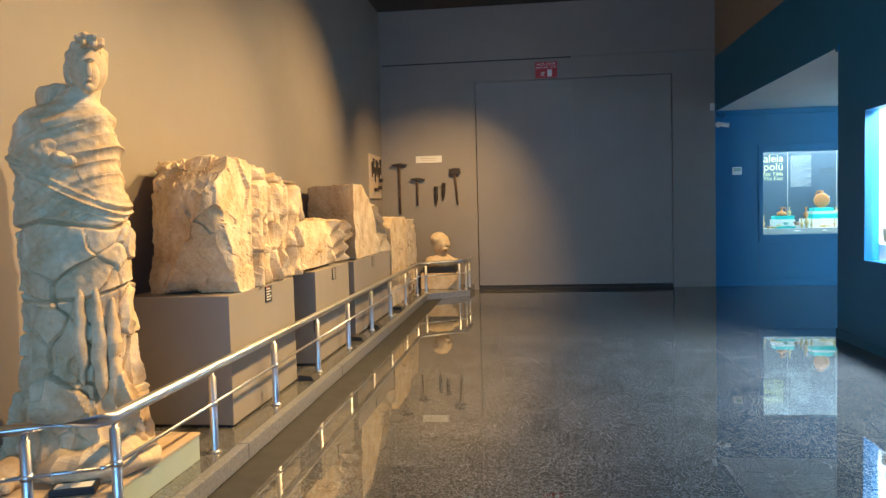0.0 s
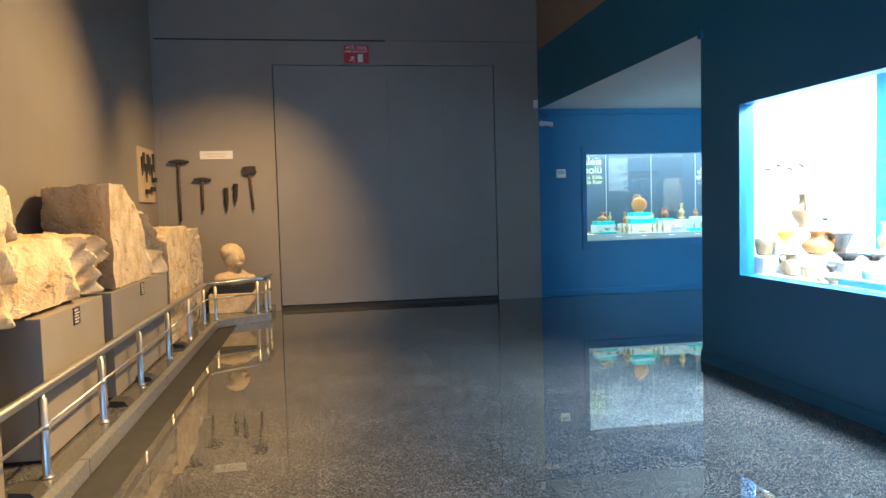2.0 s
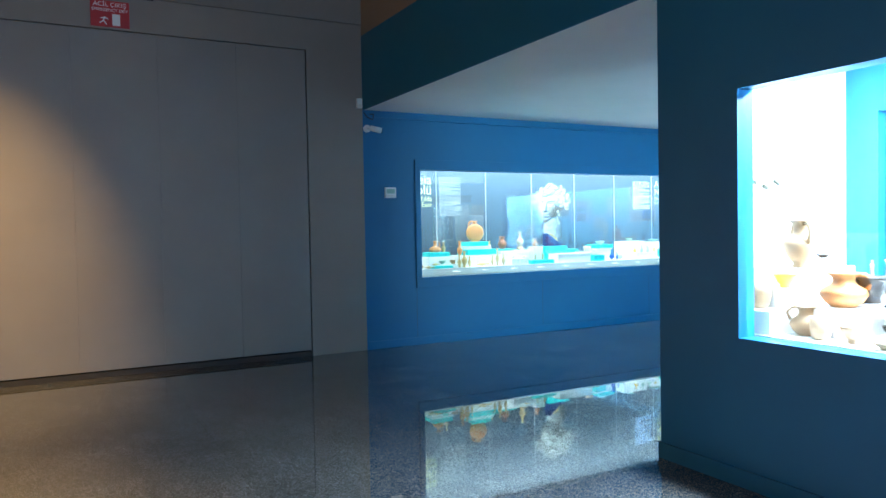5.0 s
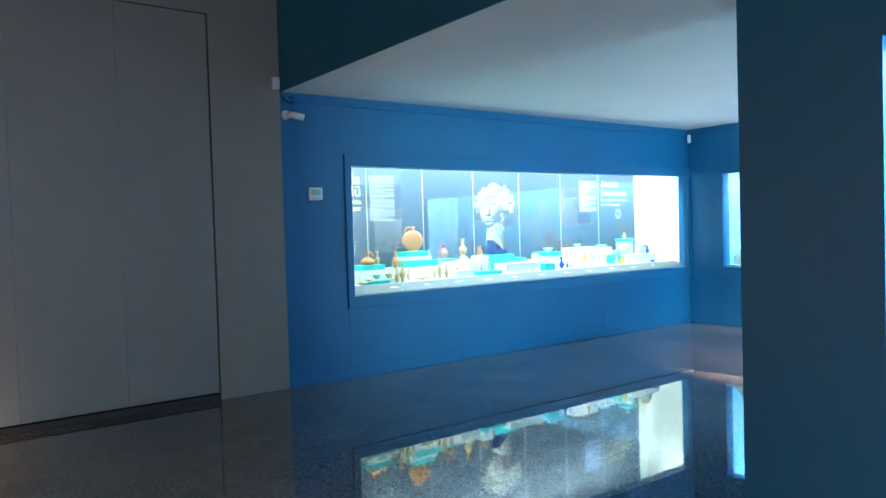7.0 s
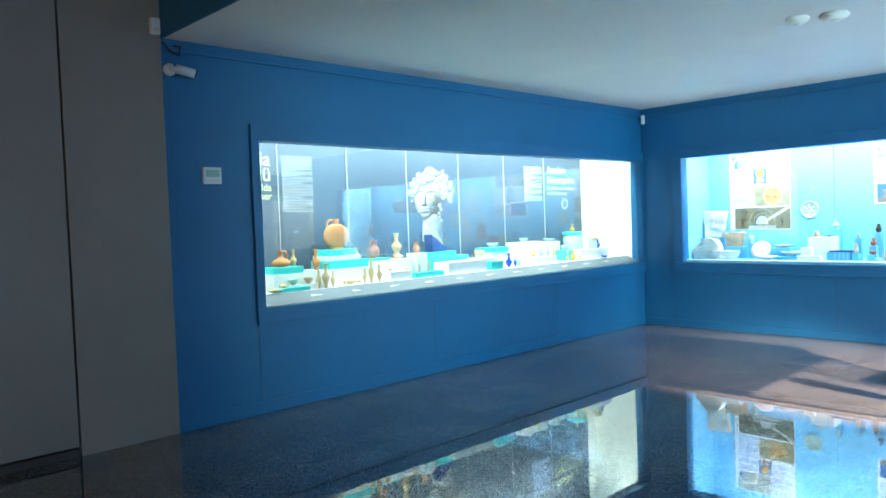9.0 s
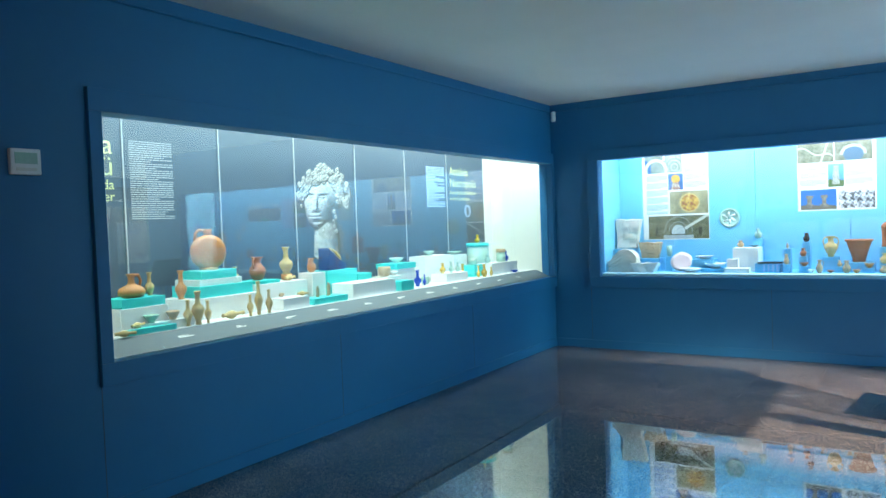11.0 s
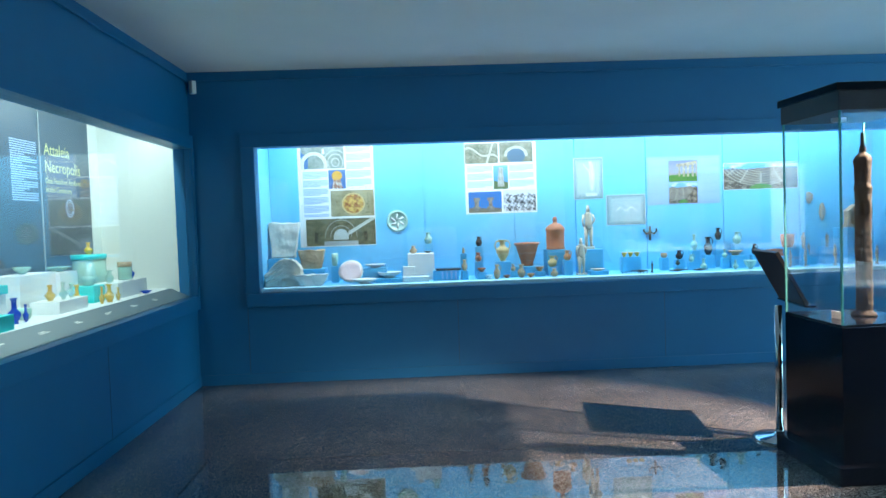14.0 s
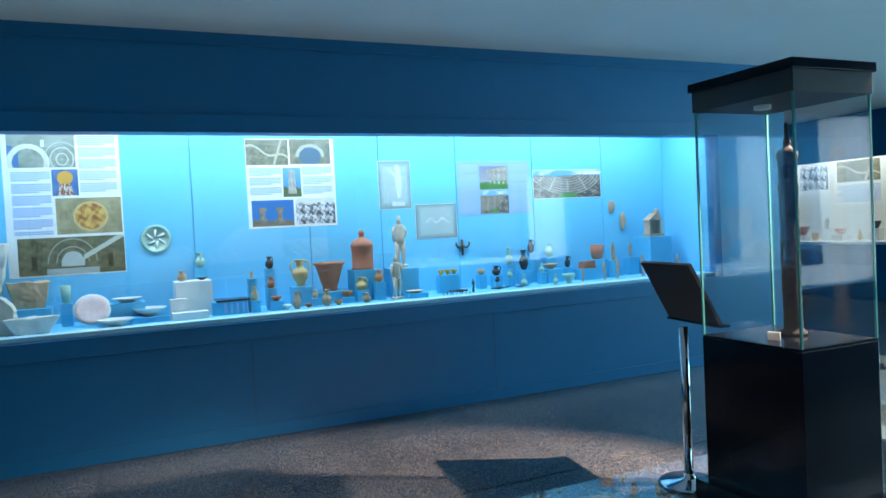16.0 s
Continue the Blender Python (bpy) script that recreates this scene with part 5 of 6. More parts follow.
def printed_head():
    """A flat print of a curly marble head in three-quarter view: small tiles of ink in eight tones, from a modelled relief under one light."""
    rng = np.random.default_rng(2)
    step = 0.0045
    xs, zs = np.arange(-0.38, 0.38, step), np.arange(1.24, 2.15, step)
    x, z = np.meshgrid(xs, zs)

    def dome(cx, cz, rx, rz, h):
        return h * np.sqrt(np.clip(1 - ((x - cx) / rx) ** 2 - ((z - cz) / rz) ** 2, 0, None))

    def bump(cx, cz, rx, rz, h, lean=0.0):
        u = x - cx - lean * (z - cz)
        return h * np.exp(-(u / rx) ** 2 - ((z - cz) / rz) ** 2)

    neck = np.where((z < 1.60) & (z > 1.27 + 0.12 * np.abs(x) + 0.012 * np.sin(x * 60)), 0.13 * np.sqrt(np.clip(1 - (np.abs(x - 0.01) / (0.175 + 0.10 * (1.45 - z))) ** 2, 0, None)), 0)
    face = dome(-0.075, 1.765, 0.195, 0.245, 0.20)
    skull = dome(0.03, 1.90, 0.30, 0.20, 0.15)
    relief = np.maximum(np.maximum(neck, face), skull)
    for cx in (-0.185, -0.03):
        relief += (bump(cx, 1.835, 0.042, 0.024, -0.040) + bump(cx, 1.834, 0.026, 0.013, 0.028) + bump(cx, 1.842, 0.040, 0.004, 0.012) + bump(cx, 1.875, 0.055, 0.011, 0.020)) * (face > 0)
    relief += bump(-0.122, 1.765, 0.017, 0.075, 0.045, 0.10) + bump(-0.13, 1.725, 0.032, 0.020, 0.040) + bump(-0.13, 1.698, 0.045, 0.008, -0.016)
    relief += bump(-0.135, 1.672, 0.045, 0.009, 0.022) + bump(-0.135, 1.660, 0.060, 0.004, -0.030) + bump(-0.13, 1.645, 0.038, 0.010, 0.022) + bump(-0.12, 1.612, 0.045, 0.008, -0.018) + bump(-0.11, 1.575, 0.05, 0.028, 0.022)
    centres = []
    while len(centres) < 190:
        a, r = rng.uniform(-0.5, 3.6), rng.uniform(0.5, 1.14)
        cx, cz = 0.01 + 0.31 * r * math.cos(a), 1.86 + 0.235 * r * math.sin(a)
        if ((cx + 0.085) / 0.185) ** 2 + ((cz - 1.745) / 0.215) ** 2 > 1 and cz > 1.66:
            centres.append((cx, cz))
    centres += [(0.125 + 0.02 * math.sin(k * 2.0), 1.70 - 0.045 * k) for k in range(5)]
    for cx, cz in centres:
        r = rng.uniform(0.018, 0.036)
        d = np.hypot(x - cx, z - cz) / r
        curl = 0.16 + 0.045 * np.sqrt(np.clip(1 - d ** 2, 0, None)) - 0.022 * np.exp(-(d / 0.35) ** 2)
        relief = np.where(d < 1, np.maximum(relief + 0.002, curl), relief)
    inside = relief > 0.012
    gz, gx = np.gradient(relief, step)
    light = (gx * 0.50 - gz * 0.62 + 0.75) / np.sqrt(1 + gx ** 2 + gz ** 2)
    wear = sum(np.sin(x * f * 1.3 + ph) * np.sin(z * f + ph * 2.1 + 2 * np.sin(x * f * 0.7)) for f, ph in ((31, 0.4), (67, 1.9), (143, 3.0))) / 3
    cracks = np.abs(np.sin(x * 17 + 3 * np.sin(z * 23)) + np.sin(z * 31 + 2 * np.sin(x * 29))) < 0.06
    tone = np.clip(light, 0, 1) * 0.92 + 0.24 * wear - 0.28 * (cracks & ((z < 1.62) | (face > 0.02) & (wear > 0.05)))
    level = np.clip((tone * 8).astype(int), 0, 7)
    me = bpy.data.meshes.new("printed_picture")
    for k in range(8):
        g = 0.05 + 0.40 * (k / 7) ** 1.4
        me.materials.append(surface("head print tone", (g * 0.94, g * 1.0, g * 0.98), (g * 1.06, g * 1.05, g * 0.98), 0.5, 30, 90, 0.0))
    nx = len(xs) + 1
    verts = [(6.39 + vx - step / 2, 13.6757, vz - step / 2) for vz in (*zs, zs[-1] + step) for vx in (*xs, xs[-1] + step)]
    cells = [(i, j) for i in range(len(zs)) for j in range(len(xs)) if inside[i, j]]
    me.from_pydata(verts, [], [(i * nx + j, i * nx + j + 1, (i + 1) * nx + j + 1, (i + 1) * nx + j) for i, j in cells])
    for p, (i, j) in zip(me.polygons, cells):
        p.material_index = int(level[i, j])
    tagged(new("printed_picture", me), "large flat print of a curly marble head", "picture")


printed_head()

# small caption cards on the sloping rail
for k in range(11):
    cl = thing("caption_card", "small caption strip on the grey label rail", "label", (4.3 + 0.46 * k, 13.0, 0.9095), group="captions in the case")
    cl.matrix_world = pose(4.3 + 0.46 * k, 13.0, 0.9095, 26, 0, 0)
    bm = bmesh.new()
    for r in range(2):
        add_box(bm, -0.055, 0.055 - 0.03 * ((k + r) % 3), -0.012 + 0.014 * r, -0.005 + 0.014 * r, 0.0, 0.0012)
    part("print", bm, M["whiteprint"], cl)

# second case
F2 = 0.89


def v2(kind, x, y, z, h, w, mat, turn=0):
    return vessel(kind, x, y, z, h, w, mat, F2, turn)


def case_stone(x, y, z, h, w, d, label, seed, taper=0.25, mat="casestone", arch=0.0, lean=0.0):
    """A worn stone slab: taper widens it upwards, arch rounds its top to one side, lean tips it back."""
    bm = bmesh.new()
    bmesh.ops.create_cube(bm, size=1.0)
    bmesh.ops.subdivide_edges(bm, edges=bm.edges[:], cuts=22, use_grid_fill=True)
    for v in bm.verts:
        u = v.co.y + 0.5
        top = 1 - arch * (1 - math.sin(math.pi * min(1.0, 0.18 + u * 0.75)))
        p = Vector((v.co.x * d, v.co.y * w * (1 + taper * v.co.z), (v.co.z + 0.5) * h * top))
        groove = 0.004 * math.sin(p.z * 150 + p.y * 90) if arch else 0.0
        v.co = p + v.co.normalized() * (noise.noise(p * 11 + Vector((seed, 0, 0))) * 0.020 + noise.noise(p * 37) * 0.006 + groove)
        v.co.z = max(0, v.co.z)
    return solid("stone_fragment", bm, M[mat], label, "stone", smooth=True, at=pose(x, y, z, 0, lean, 0))


def statuette(x, y, z, h, mat, label, turn=0):
    """A small worn standing figure on a slab, one mesh of swept limbs."""
    bm = bmesh.new()
    def limb(points, r0, r1):
        sweep(bm, [tuple(c * h for c in p) for p in points], lambda f: (r0 + (r1 - r0) * f) * h, 10)
    limb([(0, -0.05, 0.05), (0.01, -0.055, 0.25), (0, -0.04, 0.50)], 0.030, 0.058)
    limb([(0, 0.06, 0.05), (0.03, 0.065, 0.26), (0, 0.04, 0.50)], 0.030, 0.058)
    limb([(0, 0, 0.46), (0, 0.01, 0.56), (0, 0.0, 0.66), (0, 0, 0.78), (0, 0, 0.82)], 0.085, 0.070)
    limb([(0, 0, 0.80), (0, 0, 0.86)], 0.035, 0.030)
    limb([(0, 0, 0.85), (0.01, 0, 0.92), (0, 0, 0.99)], 0.052, 0.030)
    limb([(0, -0.09, 0.78), (0, -0.13, 0.64), (0.02, -0.10, 0.50)], 0.032, 0.020)
    limb([(0, 0.09, 0.78), (0.01, 0.14, 0.66), (0.05, 0.08, 0.58)], 0.032, 0.020)
    for v in bm.verts:
        v.co += Vector((1, 1, 0)) * noise.noise(v.co * 60 / h * 0.1) * 0.02 * h
    add_box(bm, -0.09 * h, 0.09 * h, -0.13 * h, 0.13 * h, 0, 0.055 * h, 0.004)
    return solid("statuette", bm, M[mat], label, "figurine", "figurines in the blue case", smooth=True, at=pose(x, y, z, 0, 0, turn))


block(10.12, 10.40, 12.05, 12.29, F2, 1.16, "bluebox")
case_stone(10.24, 12.14, 1.16, 0.36, 0.27, 0.10, "pale tapered stone slab on a blue block", 1, 0.35, lean=6)
case_stone(9.95, 12.10, F2, 0.28, 0.36, 0.14, "pale striped stone wedge in a lit case", 4, 0.0, arch=0.75)
case_stone(9.90, 11.82, F2, 0.11, 0.27, 0.13, "white shell-shaped stone vessel", 7, 0.5, "china")
block(10.14, 10.38, 11.72, 12.0, F2, 1.04, "bluebox")
case_stone(10.25, 11.86, 1.04, 0.19, 0.23, 0.09, "small brown carved capital fragment", 9, 0.35, "clay")
v2("cup", 10.2, 11.62, 1.06, 0.13, 0.07, "greenglass")
v2("dish", 10.2, 11.21, 1.03, 0.035, 0.22, "china")
v2("bowl", 9.91, 11.30, F2, 0.05, 0.25, "china")
v2("bowl", 10.05, 11.06, 0.93, 0.06, 0.24, "china")
pl = thing("painted_plate", "white glazed plate with a coloured floral rim, propped up", "plate", (10.1, 11.45, F2))
bm = bmesh.new()
lathe(bm, [(0.02, 0.0), (0.08, 0.004), (0.125, 0.022), (0.127, 0.026), (0.08, 0.012), (0.02, 0.008)], 36)
bmesh.ops.transform(bm, matrix=pose(0, 0, 0.105, 0, -58), verts=bm.verts)
part("dish", bm, M["china"], pl, "", True)
bm = bmesh.new()
lathe(bm, [(0.085, 0.0145), (0.115, 0.0225), (0.115, 0.0235), (0.085, 0.0155)], 36)
bmesh.ops.transform(bm, matrix=pose(0, 0, 0.105, 0, -58), verts=bm.verts)
part("rim_pattern", bm, M["pinkrim"], pl, "faded pink rim band", True)
bm = bmesh.new()
lathe(bm, [(0.02, 0.010), (0.055, 0.0125), (0.055, 0.0135), (0.02, 0.011)], 20)
bmesh.ops.transform(bm, matrix=pose(0, 0, 0.105, 0, -58), verts=bm.verts)
part("centre_pattern", bm, M["greenglass"], pl, "green painted centre", True)
co = thing("large_disc", "round carved medallion on the light blue back panel", "medallion", (10.432, 10.97, 1.50))
bm = bmesh.new()
lathe(bm, [(0.115, 0), (0.115, 0.012), (0.10, 0.018), (0.09, 0.012), (0.088, 0.006), (0.02, 0.006)], 40)
bmesh.ops.transform(bm, matrix=pose(0, 0, 0, 0, -90), verts=bm.verts)
part("disc", bm, M["greenglass"], co, "", True)
bm = bmesh.new()
for k in range(6):
    a = k * 1.05
    add_tube(bm, (-0.010, 0.02 * math.cos(a), 0.02 * math.sin(a)), (-0.010, 0.075 * math.cos(a + 0.5), 0.075 * math.sin(a + 0.5)), 0.009, seg=6)
part("carving", bm, M["china"], co, "pale carved pattern", True)
block(10.06, 10.34, 10.60, 10.87, F2, 1.16, "white")
block(9.84, 9.96, 10.66, 10.92, F2, 0.945, "white")
block(9.97, 10.05, 10.80, 10.92, F2, 1.04, "white")
vessel("jug", 10.2, 10.81, 1.16, 0.08, 0.08, "clay")
v2("jug", 10.38, 10.65, 1.25, 0.12, 0.09, "greenglass")
vessel("dish", 10.2, 10.66, 1.16, 0.02, 0.09, "bronze")
bk = thing("open_book", "dark case holding striped tablets", "tablet box", (10.05, 10.49, F2))
part("cover", box_bm(-0.10, 0.10, -0.13, 0.13, 0, 0.10, 0.004), M["bluebox"], bk)
part("strip", box_bm(-0.11, 0.08, -0.15, 0.10, 0.10, 0.115, 0.003), M["glaze"], bk, "dark flat strip")
for k in range(4):
    part("bar", box_bm(-0.103, -0.0995, -0.11 + 0.045 * k, -0.09 + 0.045 * k, 0.01, 0.09), M["textgrey"], bk)
v2("figure", 10.05, 10.30, 1.15, 0.06, 0.06, "clay")
v2("jug", 9.96, 10.30, 0.98, 0.11, 0.06, "clay")
v2("jug", 10.2, 10.13, 1.21, 0.10, 0.07, "glaze", 40)
v2("jug", 10.07, 10.15, 1.06, 0.09, 0.07, "redclay", 20)
v2("bowl", 9.97, 10.13, 0.96, 0.04, 0.09, "redclay")
v2("amphora", 10.15, 9.89, 1.05, 0.22, 0.14, "buff", 80)
v2("krater", 10.2, 9.63, 0.99, 0.24, 0.27, "redclay")
v2("pyxis", 10.2, 9.33, 1.15, 0.34, 0.20, "redclay")
block(10.08, 10.32, 8.86, 9.10, F2, 1.14, "bluebox")
statuette(10.2, 8.98, 1.14, 0.46, "ivory", "pale stone statuette on a blue block", 170)
statuette(9.95, 9.12, F2, 0.38, "ivory", "small pale stone statuette in a blue case", 190)
v2("jug", 9.92, 9.98, F2, 0.14, 0.07, "clay", 90)
v2("jug", 10.05, 9.80, 0.95, 0.07, 0.05, "clay")
v2("jug", 9.95, 9.73, F2, 0.13, 0.08, "clay")
v2("jug", 10.08, 9.39, 0.98, 0.11, 0.10, "buff", 60)
v2("jug", 10.05, 9.24, 1.04, 0.10, 0.08, "orange", 60)
v2("bowl", 9.92, 9.64, F2, 0.04, 0.08, "orange")
v2("bowl", 10.03, 9.53, 0.94, 0.05, 0.09, "orange")
v2("bowl", 9.92, 10.06, F2, 0.04, 0.08, "china")
v2("jug", 9.93, 9.40, F2, 0.08, 0.08, "clay")
v2("bowl", 9.95, 9.88, F2, 0.03, 0.07, "redclay")
v2("dish", 9.97, 8.95, 0.93, 0.02, 0.16, "ivory")
for k in range(3):
    v2("bowl", 10.12 - 0.01 * k, 8.50 + 0.07 * k, 1.05, 0.045, 0.06, "amber", k * 40)
for k in range(9):
    v2("figure", 9.86 + 0.012 * (k % 3), 8.48 + 0.03 * k, F2, 0.02 + 0.004 * (k % 4), 0.014, "bronze", k * 33)
v2("figure", 9.95, 8.40, F2, 0.12, 0.04, "bronze")
ch = thing("bronze_fitting", "small branched bronze fitting hung on the back panel", "fitting", (10.425, 8.26, 1.25))
bm = bmesh.new()
sweep(bm, [(0, 0, -0.05), (-0.004, 0, 0.0), (0, 0, 0.10)], 0.012, 8)
part("stem", bm, M["bronze"], ch, "", True)
for s in (-1, 1):
    bm = bmesh.new()
    sweep(bm, [(0, 0, 0.04), (-0.01, s * 0.04, 0.02), (-0.012, s * 0.07, 0.05), (-0.01, s * 0.065, 0.075)], 0.009, 8)
    part("branch", bm, M["bronze"], ch, "", True)
v2("cup", 10.2, 8.19, 1.02, 0.05, 0.07, "clay")
v2("jug", 10.2, 8.03, 1.0, 0.09, 0.08, "glaze", 70)
v2("jug", 10.12, 7.93, 0.97, 0.08, 0.06, "greenglass", 70)
v2("jug", 10.05, 8.10, 0.95, 0.05, 0.05, "bronze")
v2("bottle", 10.32, 7.82, 1.08, 0.17, 0.08, "greenglass")
v2("jug", 10.25, 7.70, 1.03, 0.19, 0.09, "glaze", 50)
v2("jug", 10.37, 7.54, 1.18, 0.13, 0.07, "glaze", 50)
v2("jug", 10.36, 7.34, 1.13, 0.13, 0.09, "greenglass", 50)
v2("dish", 10.2, 7.43, 1.02, 0.05, 0.16, "clay")
v2("bottle", 10.0, 7.85, F2, 0.12, 0.07, "greenglass")
v2("bottle", 10.12, 7.58, 1.0, 0.09, 0.06, "greenglass")
v2("bottle", 9.93, 7.55, F2, 0.10, 0.06, "greenglass")
v2("jug", 10.22, 7.22, 1.02, 0.11, 0.06, "glaze", 80)
v2("bowl", 9.95, 7.39, F2, 0.09, 0.13, "greenglass")
lying_bottle(9.95, 8.22, F2, 0.20, 0.03, "bronze", 10)
lying_bottle(10.02, 8.42, F2, 0.17, 0.03, "bronze", 160)
lying_bottle(9.93, 7.98, F2, 0.18, 0.025, "bronze", 20)
case_stone(10.15, 7.04, 1.0, 0.07, 0.15, 0.09, "red clay lamp-shaped fragment on a block", 13, 0, "redclay")
block(10.06, 10.24, 6.94, 7.14, F2, 0.998, "bluebox")
v2("cup", 10.22, 6.86, 1.08, 0.14, 0.14, "redclay")
v2("figure", 10.12, 6.74, 1.06, 0.18, 0.06, "clay", 80)
for y, z, h, w in ((6.40, 1.07, 0.14, 0.07), (6.60, 0.99, 0.12, 0.10)):
    block(10.22, 10.34, y - 0.06, y + 0.06, F2, z, "bluebox")
    statuette(10.28, y, z, h * 1.1, "clay", "small light brown clay figurine on a block", 180)
for y, h, w in ((6.96, 0.18, 0.07), (7.21, 0.13, 0.06), (6.80, 0.20, 0.10), (6.49, 0.22, 0.10), (6.05, 0.20, 0.15), (6.25, 0.15, 0.10)):
    statuette(9.98, y, F2, h, "clay", "small light brown clay figurine", 150 + 400 * h)
block(10.08, 10.34, 6.02, 6.30, F2, 1.27, "bluebox")
ae = thing("small_shrine", "small clay model of a gabled shrine", "model", (10.2, 6.15, 1.27))
part("base", box_bm(-0.05, 0.05, -0.10, 0.10, 0, 0.03, 0.003), M["clay"], ae)
for s in (-1, 1):
    part("column", box_bm(-0.04, 0.04, s * 0.075 - 0.015, s * 0.075 + 0.015, 0.03, 0.17, 0.003), M["clay"], ae)
part("back", box_bm(0.02, 0.045, -0.06, 0.06, 0.03, 0.17), M["clay"], ae)
bm = bmesh.new()
g = [bm.verts.new(p) for p in ((-0.05, -0.10, 0.17), (-0.05, 0.10, 0.17), (-0.05, 0, 0.24), (0.05, -0.10, 0.17), (0.05, 0.10, 0.17), (0.05, 0, 0.24))]
for f in ((0, 1, 2), (3, 5, 4), (0, 3, 4, 1), (1, 4, 5, 2), (2, 5, 3, 0)):
    bm.faces.new([g[i] for i in f])
part("gable", bm, M["clay"], ae)
for y, z, h, w in ((6.51, 1.53, 0.14, 0.08), (6.37, 1.34, 0.20, 0.07), (5.92, 1.45, 0.11, 0.10)):
    bm = bmesh.new()
    r = bmesh.ops.create_uvsphere(bm, u_segments=16, v_segments=12, radius=0.5)
    for v in bm.verts:
        p = Vector((v.co.x * 0.04, v.co.y * w, v.co.z * h))
        v.co = p * (1 + 0.25 * noise.noise(p * 30 + Vector((y, 0, 0))))
    solid("clay_relief", bm, M["clay"], "small light brown clay relief hung on the panel", "relief", "reliefs on the back panel", smooth=True, at=pose(10.415, y, z + h / 2))


# posters and prints on the back of the second case
def ink_of(key, u, v):
    """The inks of a printed photograph over its width u and height v, as an array of red, green and blue."""
    def cloud(f, seed):
        g = np.random.default_rng(seed)
        total = np.zeros_like(u)
        for k in range(5):
            a, b, p, q = g.uniform(-1, 1, 4)
            total += np.sin((u * a * 1.7 + v * b) * f * 1.8 ** k + p * 9) * np.sin((v * a - u * b * 1.4) * f * 1.8 ** k + q * 9) / 1.35 ** k
        return total / 2.2

    def mix(a, b, f):
        return np.asarray(a) + (np.asarray(b) - np.asarray(a)) * np.clip(f, 0, 1)[..., None]

    fine, coarse = cloud(16, 5), cloud(5, 8)
    r = lambda cx, cy, sx, sy: np.hypot((u - cx) / sx, (v - cy) / sy)
    if key == "hall":
        d = r(0.5, 0.30, 0.22, 0.62)
        ink = mix((0.10, 0.10, 0.055), (0.20, 0.19, 0.11), 0.5 + fine)
        ink = mix(ink, (0.36, 0.36, 0.30), (np.abs(np.sin(d * 9)) < 0.25) & (d < 1.35) & (v > 0.3))
        ink = mix(ink, (0.52, 0.54, 0.50), (d < 0.5) & (v > 0.22))
        ink = mix(ink, (0.55, 0.56, 0.48), np.abs(v - 0.35 - (u - 0.55) * 1.5) < 0.07 * (u > 0.6))
        ink = mix(ink, (0.42, 0.44, 0.42), (v < 0.16) & (np.abs(u - 0.5) < 0.25))
        return mix(ink, (0.05, 0.05, 0.03), (np.abs(np.abs(u - 0.5) - 0.36) < 0.025) & (v < 0.5) & (v > 0.15))
    if key == "domes":
        d, e = r(0.30, 0.15, 0.34, 0.62), r(0.80, 0.25, 0.22, 0.45)
        ink = mix((0.20, 0.23, 0.18), (0.34, 0.36, 0.30), 0.5 + coarse)
        ink = mix(ink, (0.08, 0.17, 0.34), (u < 0.16) & (v < 0.7 - u))
        ink = mix(ink, (0.66, 0.64, 0.50), (np.abs(d - 0.8) < 0.12) & (v < 0.75))
        ink = mix(ink, (0.52, 0.52, 0.44), (np.abs(np.sin(e * 8)) < 0.4) & (e < 1.2))
        return mix(ink, (0.70, 0.72, 0.68), (np.abs(u - 0.52) < 0.03) & (v > 0.62) & (v < 0.85))
    if key == "mosaic":
        d = r(0.52, 0.48, 0.27, 0.42)
        ink = mix((0.26, 0.23, 0.13), (0.40, 0.36, 0.22), 0.5 + coarse)
        disc = mix((0.30, 0.10, 0.04), (0.66, 0.44, 0.12), 0.55 + fine * 1.2)
        ink = mix(ink, disc, d < 1.0)
        return mix(ink, (0.60, 0.46, 0.22), np.abs(d - 0.93) < 0.07)
    if key == "icon":
        ink = mix((0.05, 0.12, 0.30), (0.12, 0.22, 0.42), 0.5 + coarse)
        ink = mix(ink, (0.62, 0.34, 0.06), r(0.5, 0.68, 0.30, 0.26) < 1)
        return mix(ink, np.where(fine[..., None] > 0, (0.60, 0.56, 0.48), (0.28, 0.10, 0.06)), (v < 0.45) & (np.abs(u - 0.5) < 0.2 + 0.3 * (0.45 - v)))
    if key in ("ruin1", "ruin2"):
        ink = mix((0.13, 0.14, 0.09), (0.30, 0.28, 0.20), 0.5 + 0.6 * fine + 0.5 * coarse)
        if key == "ruin1":
            return mix(ink, (0.50, 0.46, 0.36), (np.abs(v - 0.75 + 0.5 * u - 0.1 * np.sin(u * 9)) < 0.05) | (np.abs(u - 0.65 - 0.2 * v) < 0.03))
        d = r(0.5, 0.30, 0.36, 0.50)
        ink = mix(ink, (0.10, 0.16, 0.22), d < 0.75)
        return mix(ink, (0.46, 0.44, 0.36), (np.abs(d - 0.88) < 0.13) & (v > 0.28))
    sky = mix((0.06, 0.24, 0.56), (0.20, 0.42, 0.68), v)
    if key == "tower":
        ink = mix(sky, (0.10, 0.15, 0.06), v < 0.32 + 0.08 * coarse)
        return mix(ink, mix((0.30, 0.29, 0.25), (0.52, 0.50, 0.44), 0.5 + fine), (np.abs(u - 0.5) < 0.24 - 0.1 * v) & (v > 0.1) & (v < 0.92))
